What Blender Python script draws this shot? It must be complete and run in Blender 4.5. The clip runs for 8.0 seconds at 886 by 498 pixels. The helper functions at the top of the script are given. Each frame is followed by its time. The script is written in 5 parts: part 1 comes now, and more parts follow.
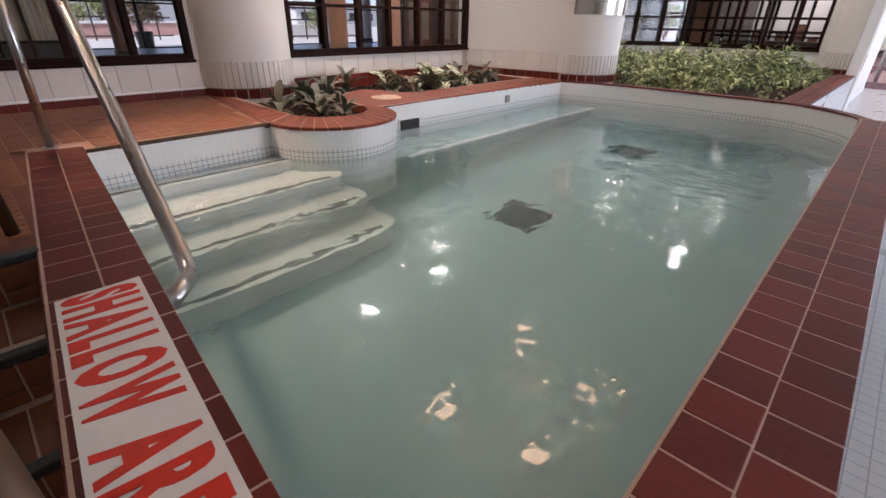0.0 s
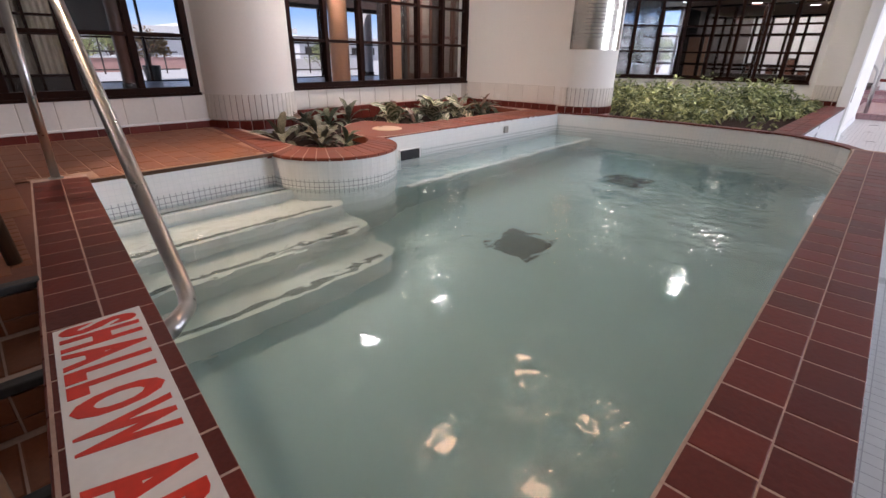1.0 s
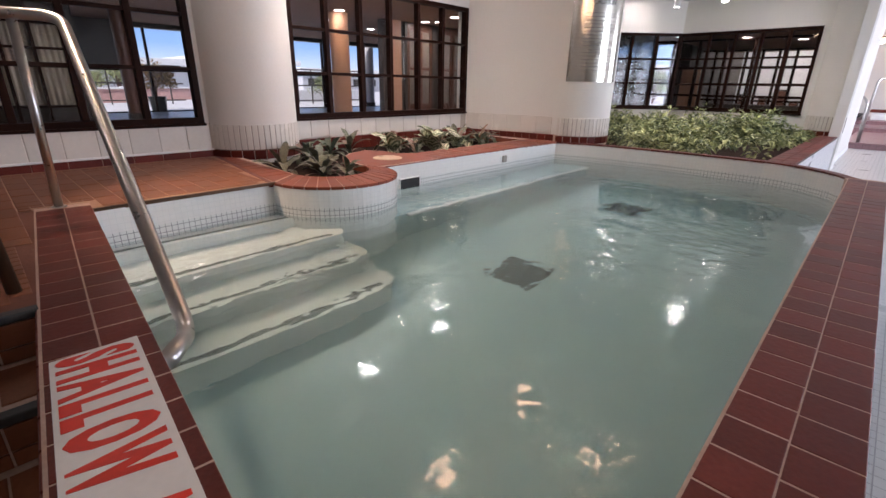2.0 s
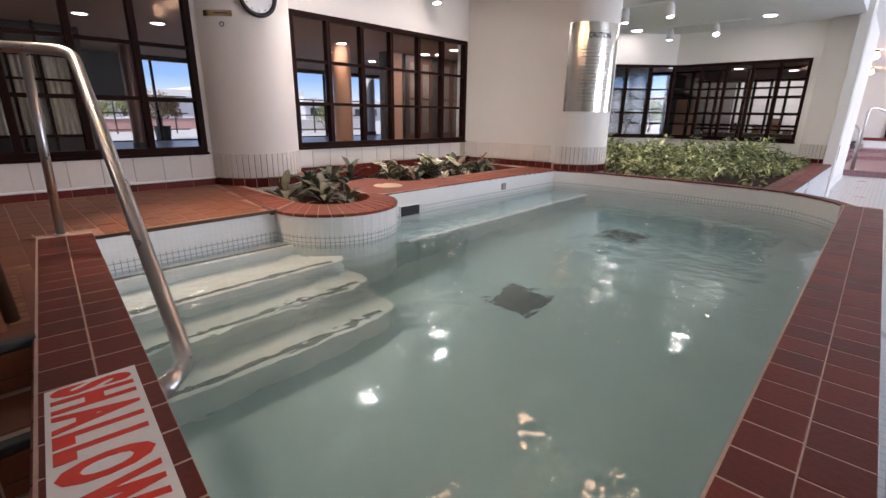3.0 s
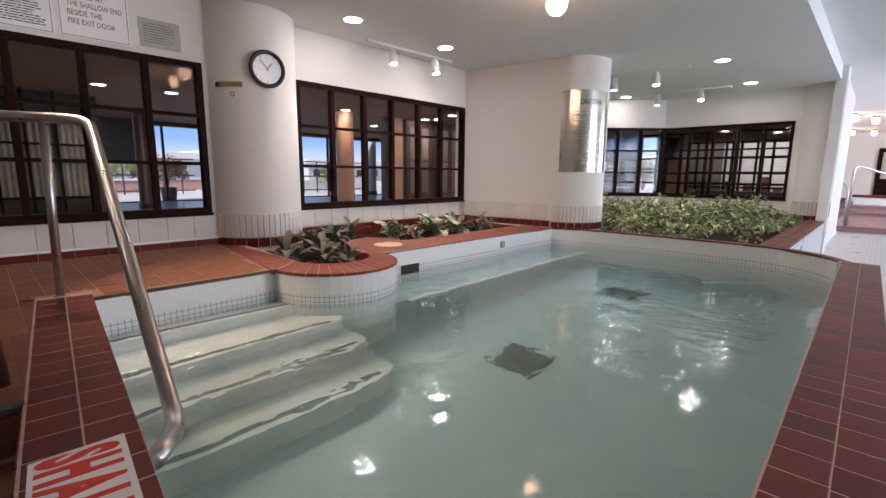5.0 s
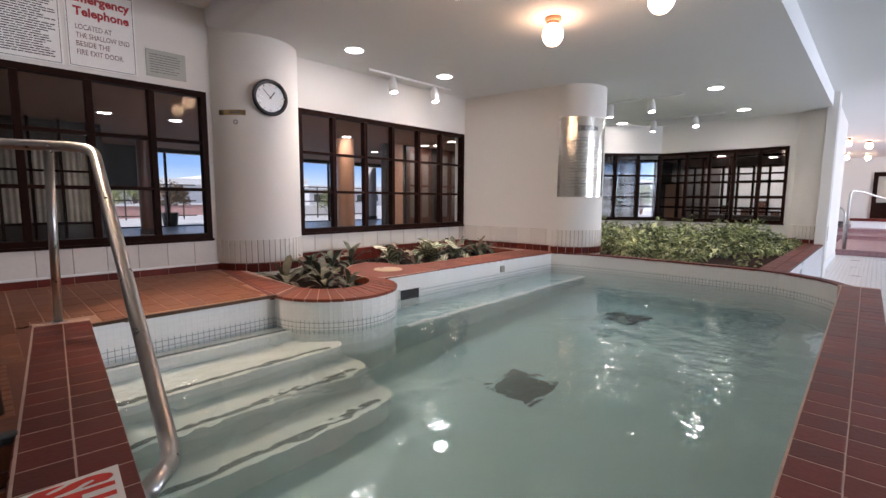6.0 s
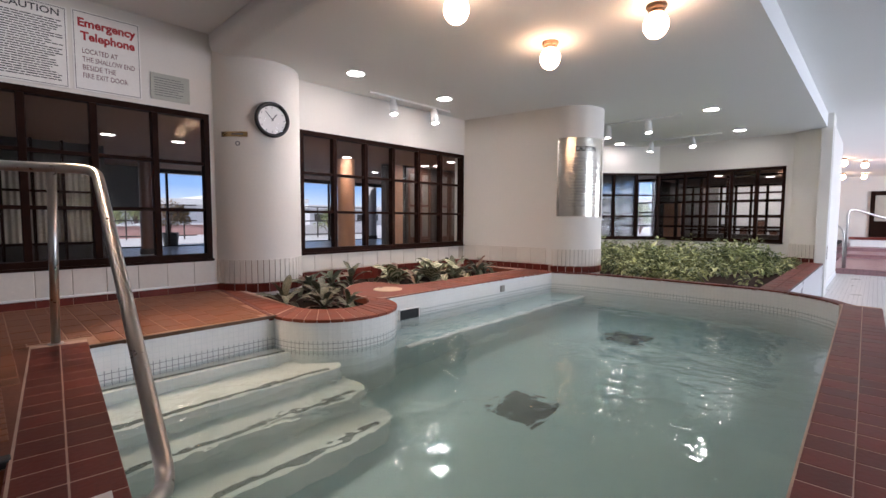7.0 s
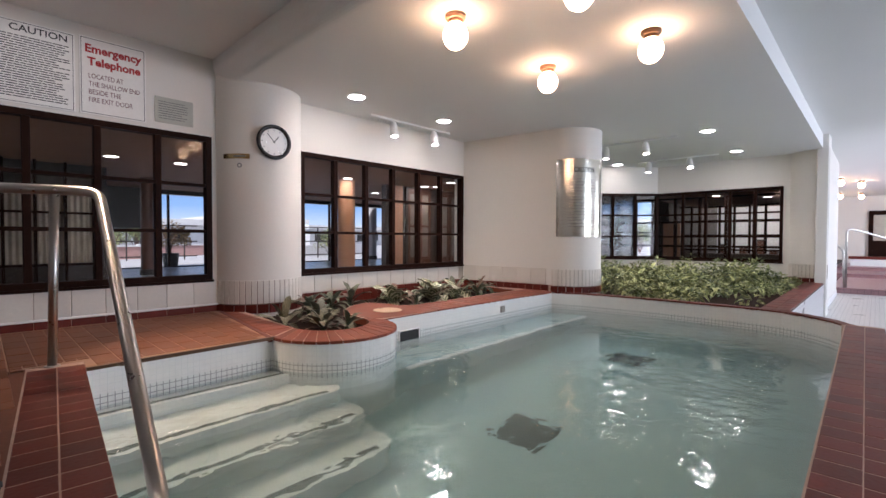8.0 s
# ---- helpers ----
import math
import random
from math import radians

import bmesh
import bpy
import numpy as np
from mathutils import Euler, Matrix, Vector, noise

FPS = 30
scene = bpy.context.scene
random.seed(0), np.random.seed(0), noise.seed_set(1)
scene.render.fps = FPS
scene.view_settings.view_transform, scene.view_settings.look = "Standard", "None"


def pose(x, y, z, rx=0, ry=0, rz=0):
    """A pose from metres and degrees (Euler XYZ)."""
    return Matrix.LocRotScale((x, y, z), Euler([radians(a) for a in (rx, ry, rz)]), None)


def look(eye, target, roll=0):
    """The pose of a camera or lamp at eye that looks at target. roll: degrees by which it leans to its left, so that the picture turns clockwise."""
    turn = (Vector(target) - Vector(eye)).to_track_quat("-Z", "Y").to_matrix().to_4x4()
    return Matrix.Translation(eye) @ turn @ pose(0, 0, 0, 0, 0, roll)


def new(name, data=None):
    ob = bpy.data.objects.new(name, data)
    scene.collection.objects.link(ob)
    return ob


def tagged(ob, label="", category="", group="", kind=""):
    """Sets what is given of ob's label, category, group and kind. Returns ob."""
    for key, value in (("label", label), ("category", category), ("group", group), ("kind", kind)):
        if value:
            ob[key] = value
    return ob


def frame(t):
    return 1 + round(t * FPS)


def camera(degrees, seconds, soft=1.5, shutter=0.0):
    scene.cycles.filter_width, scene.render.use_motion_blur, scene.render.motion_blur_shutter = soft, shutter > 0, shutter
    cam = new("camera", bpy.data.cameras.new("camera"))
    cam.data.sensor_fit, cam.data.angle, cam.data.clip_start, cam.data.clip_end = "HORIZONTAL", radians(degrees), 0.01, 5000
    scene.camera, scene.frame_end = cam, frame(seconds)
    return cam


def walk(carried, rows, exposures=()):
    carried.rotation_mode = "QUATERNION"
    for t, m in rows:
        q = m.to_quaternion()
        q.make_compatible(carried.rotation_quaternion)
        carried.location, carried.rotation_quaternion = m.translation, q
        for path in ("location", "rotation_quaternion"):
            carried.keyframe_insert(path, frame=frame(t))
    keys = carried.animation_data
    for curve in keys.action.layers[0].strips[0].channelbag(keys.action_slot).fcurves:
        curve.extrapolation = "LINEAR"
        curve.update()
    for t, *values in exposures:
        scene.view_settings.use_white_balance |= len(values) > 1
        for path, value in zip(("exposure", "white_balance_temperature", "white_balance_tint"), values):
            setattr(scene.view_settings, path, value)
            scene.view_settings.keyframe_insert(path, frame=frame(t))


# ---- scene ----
cam = camera(89.2, 8.0)

# Camera on a tripod above the pool's near corner, tilting up.  seconds, x, y, z, pitch, roll, yaw
PATH = [
    (0.0, 0.020, 0.018, 0.596, -27.04, -0.91, -45.68),
    (0.5, 0.019, 0.017, 0.599, -25.47, -0.90, -45.70),
    (1.0, 0.017, 0.016, 0.602, -23.48, -0.89, -45.73),
    (1.5, 0.016, 0.015, 0.606, -21.63, -0.90, -45.76),
    (3.0, 0.012, 0.011, 0.615, -16.67, -0.83, -45.81),
    (3.5, 0.011, 0.010, 0.618, -14.58, -0.77, -45.85),
    (4.0, 0.009, 0.009, 0.622, -12.73, -0.70, -45.87),
    (4.5, 0.008, 0.008, 0.625, -11.05, -0.62, -45.89),
    (6.0, 0.005, 0.004, 0.633, -6.33, -0.39, -45.96),
    (6.5, 0.004, 0.003, 0.636, -4.99, -0.34, -45.96),
    (7.0, 0.003, 0.003, 0.638, -3.88, -0.29, -45.99),
    (7.5, 0.002, 0.002, 0.640, -2.62, -0.26, -45.98),
    (8.0, 0.001, 0.001, 0.643, -1.33, -0.19, -46.00),
]
walk(cam, [(t, pose(x, y, z, 90 + p, r, w)) for t, x, y, z, p, r, w in PATH], exposures=[(0.0, 0.44, 6250, 24), (8.0, 0.34, 6130, 20)])

# ---- main levels ----
WATER_Z, POOL_FLOOR_Z, LOW_FLOOR_Z = -0.20, -1.0, -0.50
SOFFIT_Z, CEIL_Z = 2.0, 2.2
WALL_V = 4.2                      # window wall beside the deck and the planter
SILL_Z, HEAD_Z, BAR_Z = 0.28, 1.52, (0.70, 1.095)
COL_A, COL_B, COL_R = (1.863, 4.27), (5.37, 2.90), 0.40

# ---- light ----
world = bpy.data.worlds.new("world")
scene.world = world
world.use_nodes = True
wn = world.node_tree
sky = wn.nodes.new("ShaderNodeTexSky")
sky.sky_type, sky.sun_disc = 'NISHITA', False
sky.sun_elevation, sky.sun_rotation = radians(44), radians(253)
wn.links.new(sky.outputs[0], wn.nodes["Background"].inputs[0])
wn.nodes["Background"].inputs[1].default_value = 0.09


def lamp(name, kind, m, energy, color, size=0.1, **more):
    data = bpy.data.lights.new(name, kind)
    data.energy, data.color = energy, color
    if kind == 'AREA':
        data.shape, data.size, data.size_y = 'RECTANGLE', size, more.get("size_y", size)
    elif kind == 'SUN':
        data.angle = size
    else:
        data.shadow_soft_size = size
    if kind == 'SPOT':
        data.spot_size, data.spot_blend = radians(more.get("cone", 80)), more.get("blend", 0.6)
    ob = new(name, data)
    ob.matrix_world = m
    return ob


WARM, NEUTRAL, COOL = (1.0, 0.72, 0.45), (1.0, 0.90, 0.78), (0.80, 0.91, 1.0)
lamp("sun", 'SUN', look((-16, 4, 20), (4, 10, 0)), 4.0, (1.0, 0.95, 0.88), radians(0.5))
# daylight through the tall windows of the far side of the pool hall
lamp("window_daylight", 'AREA', look((6.3, -5.9, 1.05), (6.3, 0, 1.0)), 170, COOL, 2.7, size_y=2.0)
lamp("window_daylight", 'AREA', look((15.5, -5.9, 1.05), (15.5, 0, 1.0)), 380, COOL, 4.0, size_y=2.0)
# recessed downlights and track heads, at the fittings built below
DOWNLIGHTS = [(2.55, 3.62, SOFFIT_Z), (3.77, 3.63, SOFFIT_Z), (6.37, 1.55, SOFFIT_Z), (8.13, 1.58, SOFFIT_Z), (8.14, 3.43, SOFFIT_Z),
              # unseen upper lamps: two assumed over deck, last added to brighten the curb
              (0.35, 3.45, CEIL_Z), (-0.9, 3.2, CEIL_Z), (0.15, -0.85, CEIL_Z)]
POWER = [36, 36, 42, 42, 3, 150, 6, 18]
for (x, y, z), e in zip(DOWNLIGHTS, POWER):
    upper = z > SOFFIT_Z
    aim = (1.25, 2.45, 0) if e == 150 else (x, y, 0)      # the lamp over the deck is tilted to the steps
    lamp("downlight_lamp", 'SPOT', look((x, y, z - 0.03), aim), e, WARM if upper else NEUTRAL, 0.05, cone=62 if e == 150 else 110, blend=0.9)

# ---- materials ----


def material(name, color, rough=0.5, metal=0.0, vary=0.12, scale=6.0, fine=60.0, bump=0.0, bump_scale=80.0, spec=0.5, per_piece=0.0, per_island=0.0, coat=0.0):
    """Principled with stains at two scales, optional relief and a tone of its own for each piece."""
    mat = bpy.data.materials.new(name)
    mat.use_nodes = True
    nt = mat.node_tree
    b = nt.nodes["Principled BSDF"]
    b.inputs["Roughness"].default_value, b.inputs["Metallic"].default_value = rough, metal
    b.inputs["Specular IOR Level"].default_value = spec
    b.inputs["Coat Weight"].default_value = coat
    geo = nt.nodes.new("ShaderNodeNewGeometry")
    n1, n2 = nt.nodes.new("ShaderNodeTexNoise"), nt.nodes.new("ShaderNodeTexNoise")
    for n, sc in ((n1, scale), (n2, fine)):
        n.inputs["Scale"].default_value, n.inputs["Detail"].default_value = sc, 5.0
        nt.links.new(geo.outputs["Position"], n.inputs["Vector"])
    add = nt.nodes.new("ShaderNodeMath")
    add.operation = 'ADD'
    nt.links.new(n1.outputs[0], add.inputs[0]), nt.links.new(n2.outputs[0], add.inputs[1])
    mr = nt.nodes.new("ShaderNodeMapRange")
    mr.inputs[1].default_value, mr.inputs[2].default_value = 0.6, 1.4
    mr.inputs[3].default_value, mr.inputs[4].default_value = 1 - vary, 1 + vary
    nt.links.new(add.outputs[0], mr.inputs[0])
    value = mr.outputs[0]
    for amount, source in ((per_piece, "obj"), (per_island, "isl")):
        if amount:
            out = nt.nodes.new("ShaderNodeObjectInfo").outputs["Random"] if source == "obj" else geo.outputs["Random Per Island"]
            pr = nt.nodes.new("ShaderNodeMapRange")
            pr.inputs[3].default_value, pr.inputs[4].default_value = 1 - amount, 1 + amount
            nt.links.new(out, pr.inputs[0])
            mu = nt.nodes.new("ShaderNodeMath")
            mu.operation = 'MULTIPLY'
            nt.links.new(value, mu.inputs[0]), nt.links.new(pr.outputs[0], mu.inputs[1])
            value = mu.outputs[0]
    hsv = nt.nodes.new("ShaderNodeHueSaturation")
    hsv.inputs["Color"].default_value = (*color, 1)
    nt.links.new(value, hsv.inputs["Value"])
    nt.links.new(hsv.outputs[0], b.inputs["Base Color"])
    rr = nt.nodes.new("ShaderNodeMapRange")
    rr.inputs[3].default_value, rr.inputs[4].default_value = max(0.02, rough - 0.08), min(1, rough + 0.08)
    nt.links.new(n1.outputs[0], rr.inputs[0])
    nt.links.new(rr.outputs[0], b.inputs["Roughness"])
    if bump:
        n3, bp = nt.nodes.new("ShaderNodeTexNoise"), nt.nodes.new("ShaderNodeBump")
        n3.inputs["Scale"].default_value, n3.inputs["Detail"].default_value = bump_scale, 4.0
        nt.links.new(geo.outputs["Position"], n3.inputs["Vector"])
        bp.inputs["Strength"].default_value, bp.inputs["Distance"].default_value = bump, 0.004
        nt.links.new(n3.outputs[0], bp.inputs["Height"])
        nt.links.new(bp.outputs[0], b.inputs["Normal"])
    return mat


def tiled(name, color, joint, w, h, gap, rough=0.25, vary=0.05, depth=0.002, offset=0.0):
    """Tiles too small to pick apart: Brick texture on the UV map (metres), recessed joints."""
    mat = material(name, color, rough, vary=vary, scale=2.5, fine=30)
    nt = mat.node_tree
    b = nt.nodes["Principled BSDF"]
    br = nt.nodes.new("ShaderNodeTexBrick")
    br.offset, br.squash = offset, 1.0
    uv = nt.nodes.new("ShaderNodeUVMap")
    nt.links.new(uv.outputs[0], br.inputs["Vector"])
    br.inputs["Scale"].default_value = 1.0
    br.inputs["Brick Width"].default_value, br.inputs["Row Height"].default_value = w, h
    br.inputs["Mortar Size"].default_value, br.inputs["Mortar Smooth"].default_value = gap, 0.2
    src = b.inputs["Base Color"].links[0].from_socket
    br.inputs["Mortar"].default_value = (*joint, 1)
    nt.links.new(src, br.inputs["Color1"]), nt.links.new(src, br.inputs["Color2"])
    nt.links.new(br.outputs["Color"], b.inputs["Base Color"])
    bp = nt.nodes.new("ShaderNodeBump")
    bp.inputs["Strength"].default_value, bp.inputs["Distance"].default_value, bp.invert = 0.7, depth, True
    nt.links.new(br.outputs["Fac"], bp.inputs["Height"])
    nt.links.new(bp.outputs[0], b.inputs["Normal"])
    return mat


def glowing(name, color, strength):
    mat = bpy.data.materials.new(name)
    mat.use_nodes = True
    b = mat.node_tree.nodes["Principled BSDF"]
    b.inputs["Base Color"].default_value = (0.8, 0.8, 0.8, 1)
    b.inputs["Emission Color"].default_value, b.inputs["Emission Strength"].default_value = (*color, 1), strength
    return mat


def glass(name, tint=(1, 1, 1), rough=0.0):
    mat = bpy.data.materials.new(name)
    mat.use_nodes = True
    b = mat.node_tree.nodes["Principled BSDF"]
    b.inputs["Base Color"].default_value = (*tint, 1)
    b.inputs["Transmission Weight"].default_value, b.inputs["Roughness"].default_value, b.inputs["IOR"].default_value = 1.0, rough, 1.22
    return mat


PAINT = material("white_wall_paint", (0.74, 0.71, 0.66), 0.6, vary=0.03, scale=1.2, bump=0.15, bump_scale=140)
CEIL = material("ceiling_paint", (0.79, 0.79, 0.77), 0.75, vary=0.025, scale=0.8, bump=0.15, bump_scale=120)
RED_TILE = material("dark_red_quarry_tile", (0.132, 0.022, 0.014), 0.44, spec=0.25, vary=0.22, scale=9, fine=90, bump=0.25, bump_scale=60, per_piece=0.22)
RED_TILE_BED = material("red_quarry_tile_rim", (0.215, 0.056, 0.029), 0.52, spec=0.3, vary=0.16, scale=9, fine=90, bump=0.2, bump_scale=60, per_piece=0.18)
DECK_TILE = material("orange_brown_deck_tile", (0.215, 0.078, 0.036), 0.5, spec=0.3, vary=0.14, scale=7, fine=80, bump=0.2, bump_scale=70, per_piece=0.10)
BAND_JOINT = material("pale_tile_joint", (0.42, 0.36, 0.30), 0.9, vary=0.1)
RIM_GROUT = material("terracotta_grout", (0.17, 0.060, 0.035), 0.85, vary=0.2, bump=0.3)
GROUT = material("pale_grout", (0.50, 0.35, 0.28), 0.85, vary=0.2, bump=0.4)
GROUT_DARK = material("dark_grout", (0.10, 0.05, 0.04), 0.85, vary=0.2, bump=0.4)
NOSING = material("black_step_nosing", (0.035, 0.036, 0.034), 0.6, vary=0.4, bump=0.5)
POOL_TILE = tiled("white_pool_mosaic", (0.80, 0.81, 0.80), (0.735, 0.755, 0.75), 0.031, 0.031, 0.0014, depth=0.0004)
POOL_BAND = tiled("waterline_mosaic", (0.76, 0.79, 0.78), (0.30, 0.33, 0.34), 0.031, 0.031, 0.0019, depth=0.001)
# teal base colour stands in for light lost in deep water; steps stay white
POOL_FLOOR = tiled("water_tinted_mosaic", (0.43, 0.56, 0.575), (0.36, 0.47, 0.485), 0.031, 0.031, 0.0020, depth=0.001)
WHITE_TILE = material("white_glazed_wall_tile", (0.70, 0.66, 0.60), 0.25, vary=0.05, scale=5, per_piece=0.04)
TILE_JOINT = material("brown_tile_joint", (0.22, 0.17, 0.13), 0.9, vary=0.15)
FLOOR_MOSAIC = tiled("white_floor_mosaic", (0.58, 0.58, 0.58), (0.36, 0.36, 0.37), 0.052, 0.052, 0.0022, rough=0.3)
PURPLE_TILE = tiled("plum_red_floor_tile", (0.30, 0.17, 0.18), (0.16, 0.09, 0.09), 0.105, 0.105, 0.004, rough=0.35, vary=0.15)
STEEL = material("brushed_stainless_steel", (0.44, 0.42, 0.40), 0.30, 1.0, vary=0.05, scale=20, fine=200)
BRASS = material("polished_brass", (0.60, 0.42, 0.20), 0.22, 1.0, vary=0.08)
MIRROR_STEEL = material("polished_steel_sheet", (0.70, 0.66, 0.58), 0.2, 1.0, vary=0.03, scale=3, bump=1.0, bump_scale=7)
FRAME_WOOD = material("dark_brown_window_wood", (0.020, 0.0085, 0.006), 0.45, vary=0.35, scale=8, fine=120, bump=0.15, spec=0.04)
GLASS = glass("window_glass", (0.93, 0.95, 0.95))
SIGN_WHITE = material("white_sign_board", (0.82, 0.80, 0.77), 0.4, vary=0.05, scale=12)
SIGN_RED = material("red_sign_letters", (0.70, 0.030, 0.008), 0.45, vary=0.10, scale=30)
INK = material("black_print", (0.03, 0.03, 0.035), 0.6, vary=0.1)
INK_SOFT = material("grey_print", (0.16, 0.16, 0.17), 0.6, vary=0.1)
BLACK_PLASTIC = material("black_plastic", (0.012, 0.012, 0.013), 0.3, vary=0.1)
SIGN_CRIMSON = material("crimson_print", (0.40, 0.012, 0.016), 0.5, vary=0.08)
SIGN_PLUM = material("plum_print", (0.16, 0.05, 0.06), 0.6, vary=0.1)
CREAM = material("cream_plastic", (0.66, 0.52, 0.36), 0.5, vary=0.06)
SOIL = material("dark_soil", (0.022, 0.012, 0.008), 0.95, spec=0.1, vary=0.4, scale=20, bump=1.0, bump_scale=40)
GLOBE = glowing("lit_opal_globe", (1.0, 0.62, 0.36), 22.0)
LENS = glowing("lit_downlight_lens", (1.0, 0.95, 0.86), 80.0)
TRACK_LENS = glowing("lit_spotlight_lens", (1.0, 0.95, 0.86), 45.0)
LAMP_WHITE = material("white_lamp_enamel", (0.78, 0.78, 0.77), 0.35, vary=0.03)
BRONZE = material("bronze_lamp_base", (0.10, 0.055, 0.03), 0.4, 0.6, vary=0.1)
COPPER_BASE = material("copper_lamp_base", (0.42, 0.22, 0.13), 0.4, 0.3, vary=0.1)
FADED_INK = material("faded_grey_print", (0.30, 0.29, 0.27), 0.5, vary=0.1)
DARK_GRATE = material("dark_grey_drain_cover", (0.016, 0.018, 0.019), 0.6, vary=0.2)
STEP_BAND = material("grey_green_step_band", (0.085, 0.10, 0.10), 0.5, vary=0.25, scale=25)
MOUTH_SHADE = material("skimmer_mouth_shade", (0.03, 0.032, 0.033), 0.8, vary=0.2)


def leaf_material(name, dark, light, stripe=0.0, rough=0.42, mixed=0.0):
    """Leaf colours that vary from leaf to leaf, with blotches or side veins along the UV map."""
    mat = material(name, dark, rough, vary=0.2, scale=14, fine=70, per_island=0.35)
    nt = mat.node_tree
    b = nt.nodes["Principled BSDF"]
    src = b.inputs["Base Color"].links[0].from_socket
    uv = nt.nodes.new("ShaderNodeUVMap")
    tex = nt.nodes.new("ShaderNodeTexWave" if stripe else "ShaderNodeTexNoise")
    tex.inputs["Scale"].default_value = stripe if stripe else 2.6
    if stripe:
        tex.inputs["Distortion"].default_value = 1.5
        tex.bands_direction = 'DIAGONAL'
        nt.links.new(uv.outputs[0], tex.inputs["Vector"])
    else:
        geo = nt.nodes.new("ShaderNodeNewGeometry")
        nt.links.new(geo.outputs["Position"], tex.inputs["Vector"])
    ramp = nt.nodes.new("ShaderNodeMapRange")
    ramp.inputs[1].default_value, ramp.inputs[2].default_value = (0.45, 0.85) if stripe else (0.48, 0.66)
    nt.links.new(tex.outputs["Fac" if stripe else 0], ramp.inputs[0])
    mix = nt.nodes.new("ShaderNodeMix")
    mix.data_type = 'RGBA'
    share_ = ramp.outputs[0]
    if mixed:
        # some leaves pale, others dark, on top of the drifts
        pick, add = nt.nodes.new("ShaderNodeMapRange"), nt.nodes.new("ShaderNodeMath")
        pick.inputs[1].default_value, pick.inputs[2].default_value, pick.inputs[4].default_value = 0.35, 0.95, mixed
        nt.links.new(geo.outputs["Random Per Island"], pick.inputs[0])
        add.operation, add.use_clamp = 'MULTIPLY_ADD', True
        add.inputs[1].default_value = 0.45
        nt.links.new(ramp.outputs[0], add.inputs[0]), nt.links.new(pick.outputs[0], add.inputs[2])
        share_ = add.outputs[0]
    nt.links.new(share_, mix.inputs[0])
    nt.links.new(src, mix.inputs[6])
    mix.inputs[7].default_value = (*light, 1)
    nt.links.new(mix.outputs[2], b.inputs["Base Color"])
    b.inputs["Subsurface Weight"].default_value = 0.0
    return mat


LEAF_FERN = leaf_material("dark_striped_leaf", (0.058, 0.064, 0.036), (0.25, 0.24, 0.165), stripe=7.0, rough=0.55)
LEAF_CREAM = leaf_material("cream_variegated_leaf", (0.13, 0.15, 0.07), (0.62, 0.58, 0.41), stripe=2.6)
LEAF_DARK = leaf_material("deep_green_leaf", (0.050, 0.072, 0.038), (0.22, 0.22, 0.15), stripe=5.0, rough=0.55)
LEAF_POTHOS = leaf_material("yellow_green_pothos_leaf", (0.085, 0.120, 0.048), (0.54, 0.57, 0.25), mixed=0.7)
LEAF_BROWN = leaf_material("pinkish_brown_leaf", (0.16, 0.085, 0.06), (0.30, 0.20, 0.14), stripe=4.0, rough=0.55)
LEAF_TREE = leaf_material("orange_green_shrub_leaf", (0.26, 0.16, 0.06), (0.42, 0.27, 0.11))

# water: clear with a faint milkiness, small ripples
WATER = bpy.data.materials.new("pool_water")
WATER.use_nodes = True
nt = WATER.node_tree
nt.nodes.remove(nt.nodes["Principled BSDF"])
gl, df, mx = nt.nodes.new("ShaderNodeBsdfRefraction"), nt.nodes.new("ShaderNodeBsdfDiffuse"), nt.nodes.new("ShaderNodeMixShader")
gs, fs_, mg = nt.nodes.new("ShaderNodeBsdfGlossy"), nt.nodes.new("ShaderNodeFresnel"), nt.nodes.new("ShaderNodeMixShader")
gs.inputs["Roughness"].default_value, fs_.inputs["IOR"].default_value = 0.04, 1.33
gl.inputs["Color"].default_value, gl.inputs["Roughness"].default_value, gl.inputs["IOR"].default_value = (0.87, 0.96, 0.965, 1), 0.0, 1.33
df.inputs["Color"].default_value = (0.33, 0.48, 0.50, 1)
mx.inputs[0].default_value = 0.10
geo = nt.nodes.new("ShaderNodeNewGeometry")
w1, w2, w3 = (nt.nodes.new("ShaderNodeTexNoise") for _ in range(3))
for w, sc, detail in ((w1, 3.0, 1.0), (w2, 9.0, 2.0), (w3, 1.3, 2.0)):
    w.inputs["Scale"].default_value, w.inputs["Detail"].default_value = sc, detail
    nt.links.new(geo.outputs["Position"], w.inputs["Vector"])
w2.inputs["Roughness"].default_value = 0.5
patch, fine, wa, wb = nt.nodes.new("ShaderNodeMapRange"), nt.nodes.new("ShaderNodeMath"), nt.nodes.new("ShaderNodeMath"), nt.nodes.new("ShaderNodeBump")
patch.inputs[1].default_value, patch.inputs[2].default_value = 0.43, 0.66
patch.inputs[3].default_value, patch.inputs[4].default_value = 0.40, 2.1
nt.links.new(w3.outputs[0], patch.inputs[0])
fine.operation = 'MULTIPLY'
nt.links.new(w2.outputs[0], fine.inputs[0]), nt.links.new(patch.outputs[0], fine.inputs[1])
wa.operation = 'ADD'
nt.links.new(fine.outputs[0], wa.inputs[0]), nt.links.new(w1.outputs[0], wa.inputs[1])
wb.inputs["Strength"].default_value, wb.inputs["Distance"].default_value = 1.0, 0.0066
nt.links.new(wa.outputs[0], wb.inputs["Height"])
for node in (gl, gs, fs_):
    nt.links.new(wb.outputs[0], node.inputs["Normal"])
nt.links.new(gl.outputs[0], mx.inputs[1]), nt.links.new(df.outputs[0], mx.inputs[2])
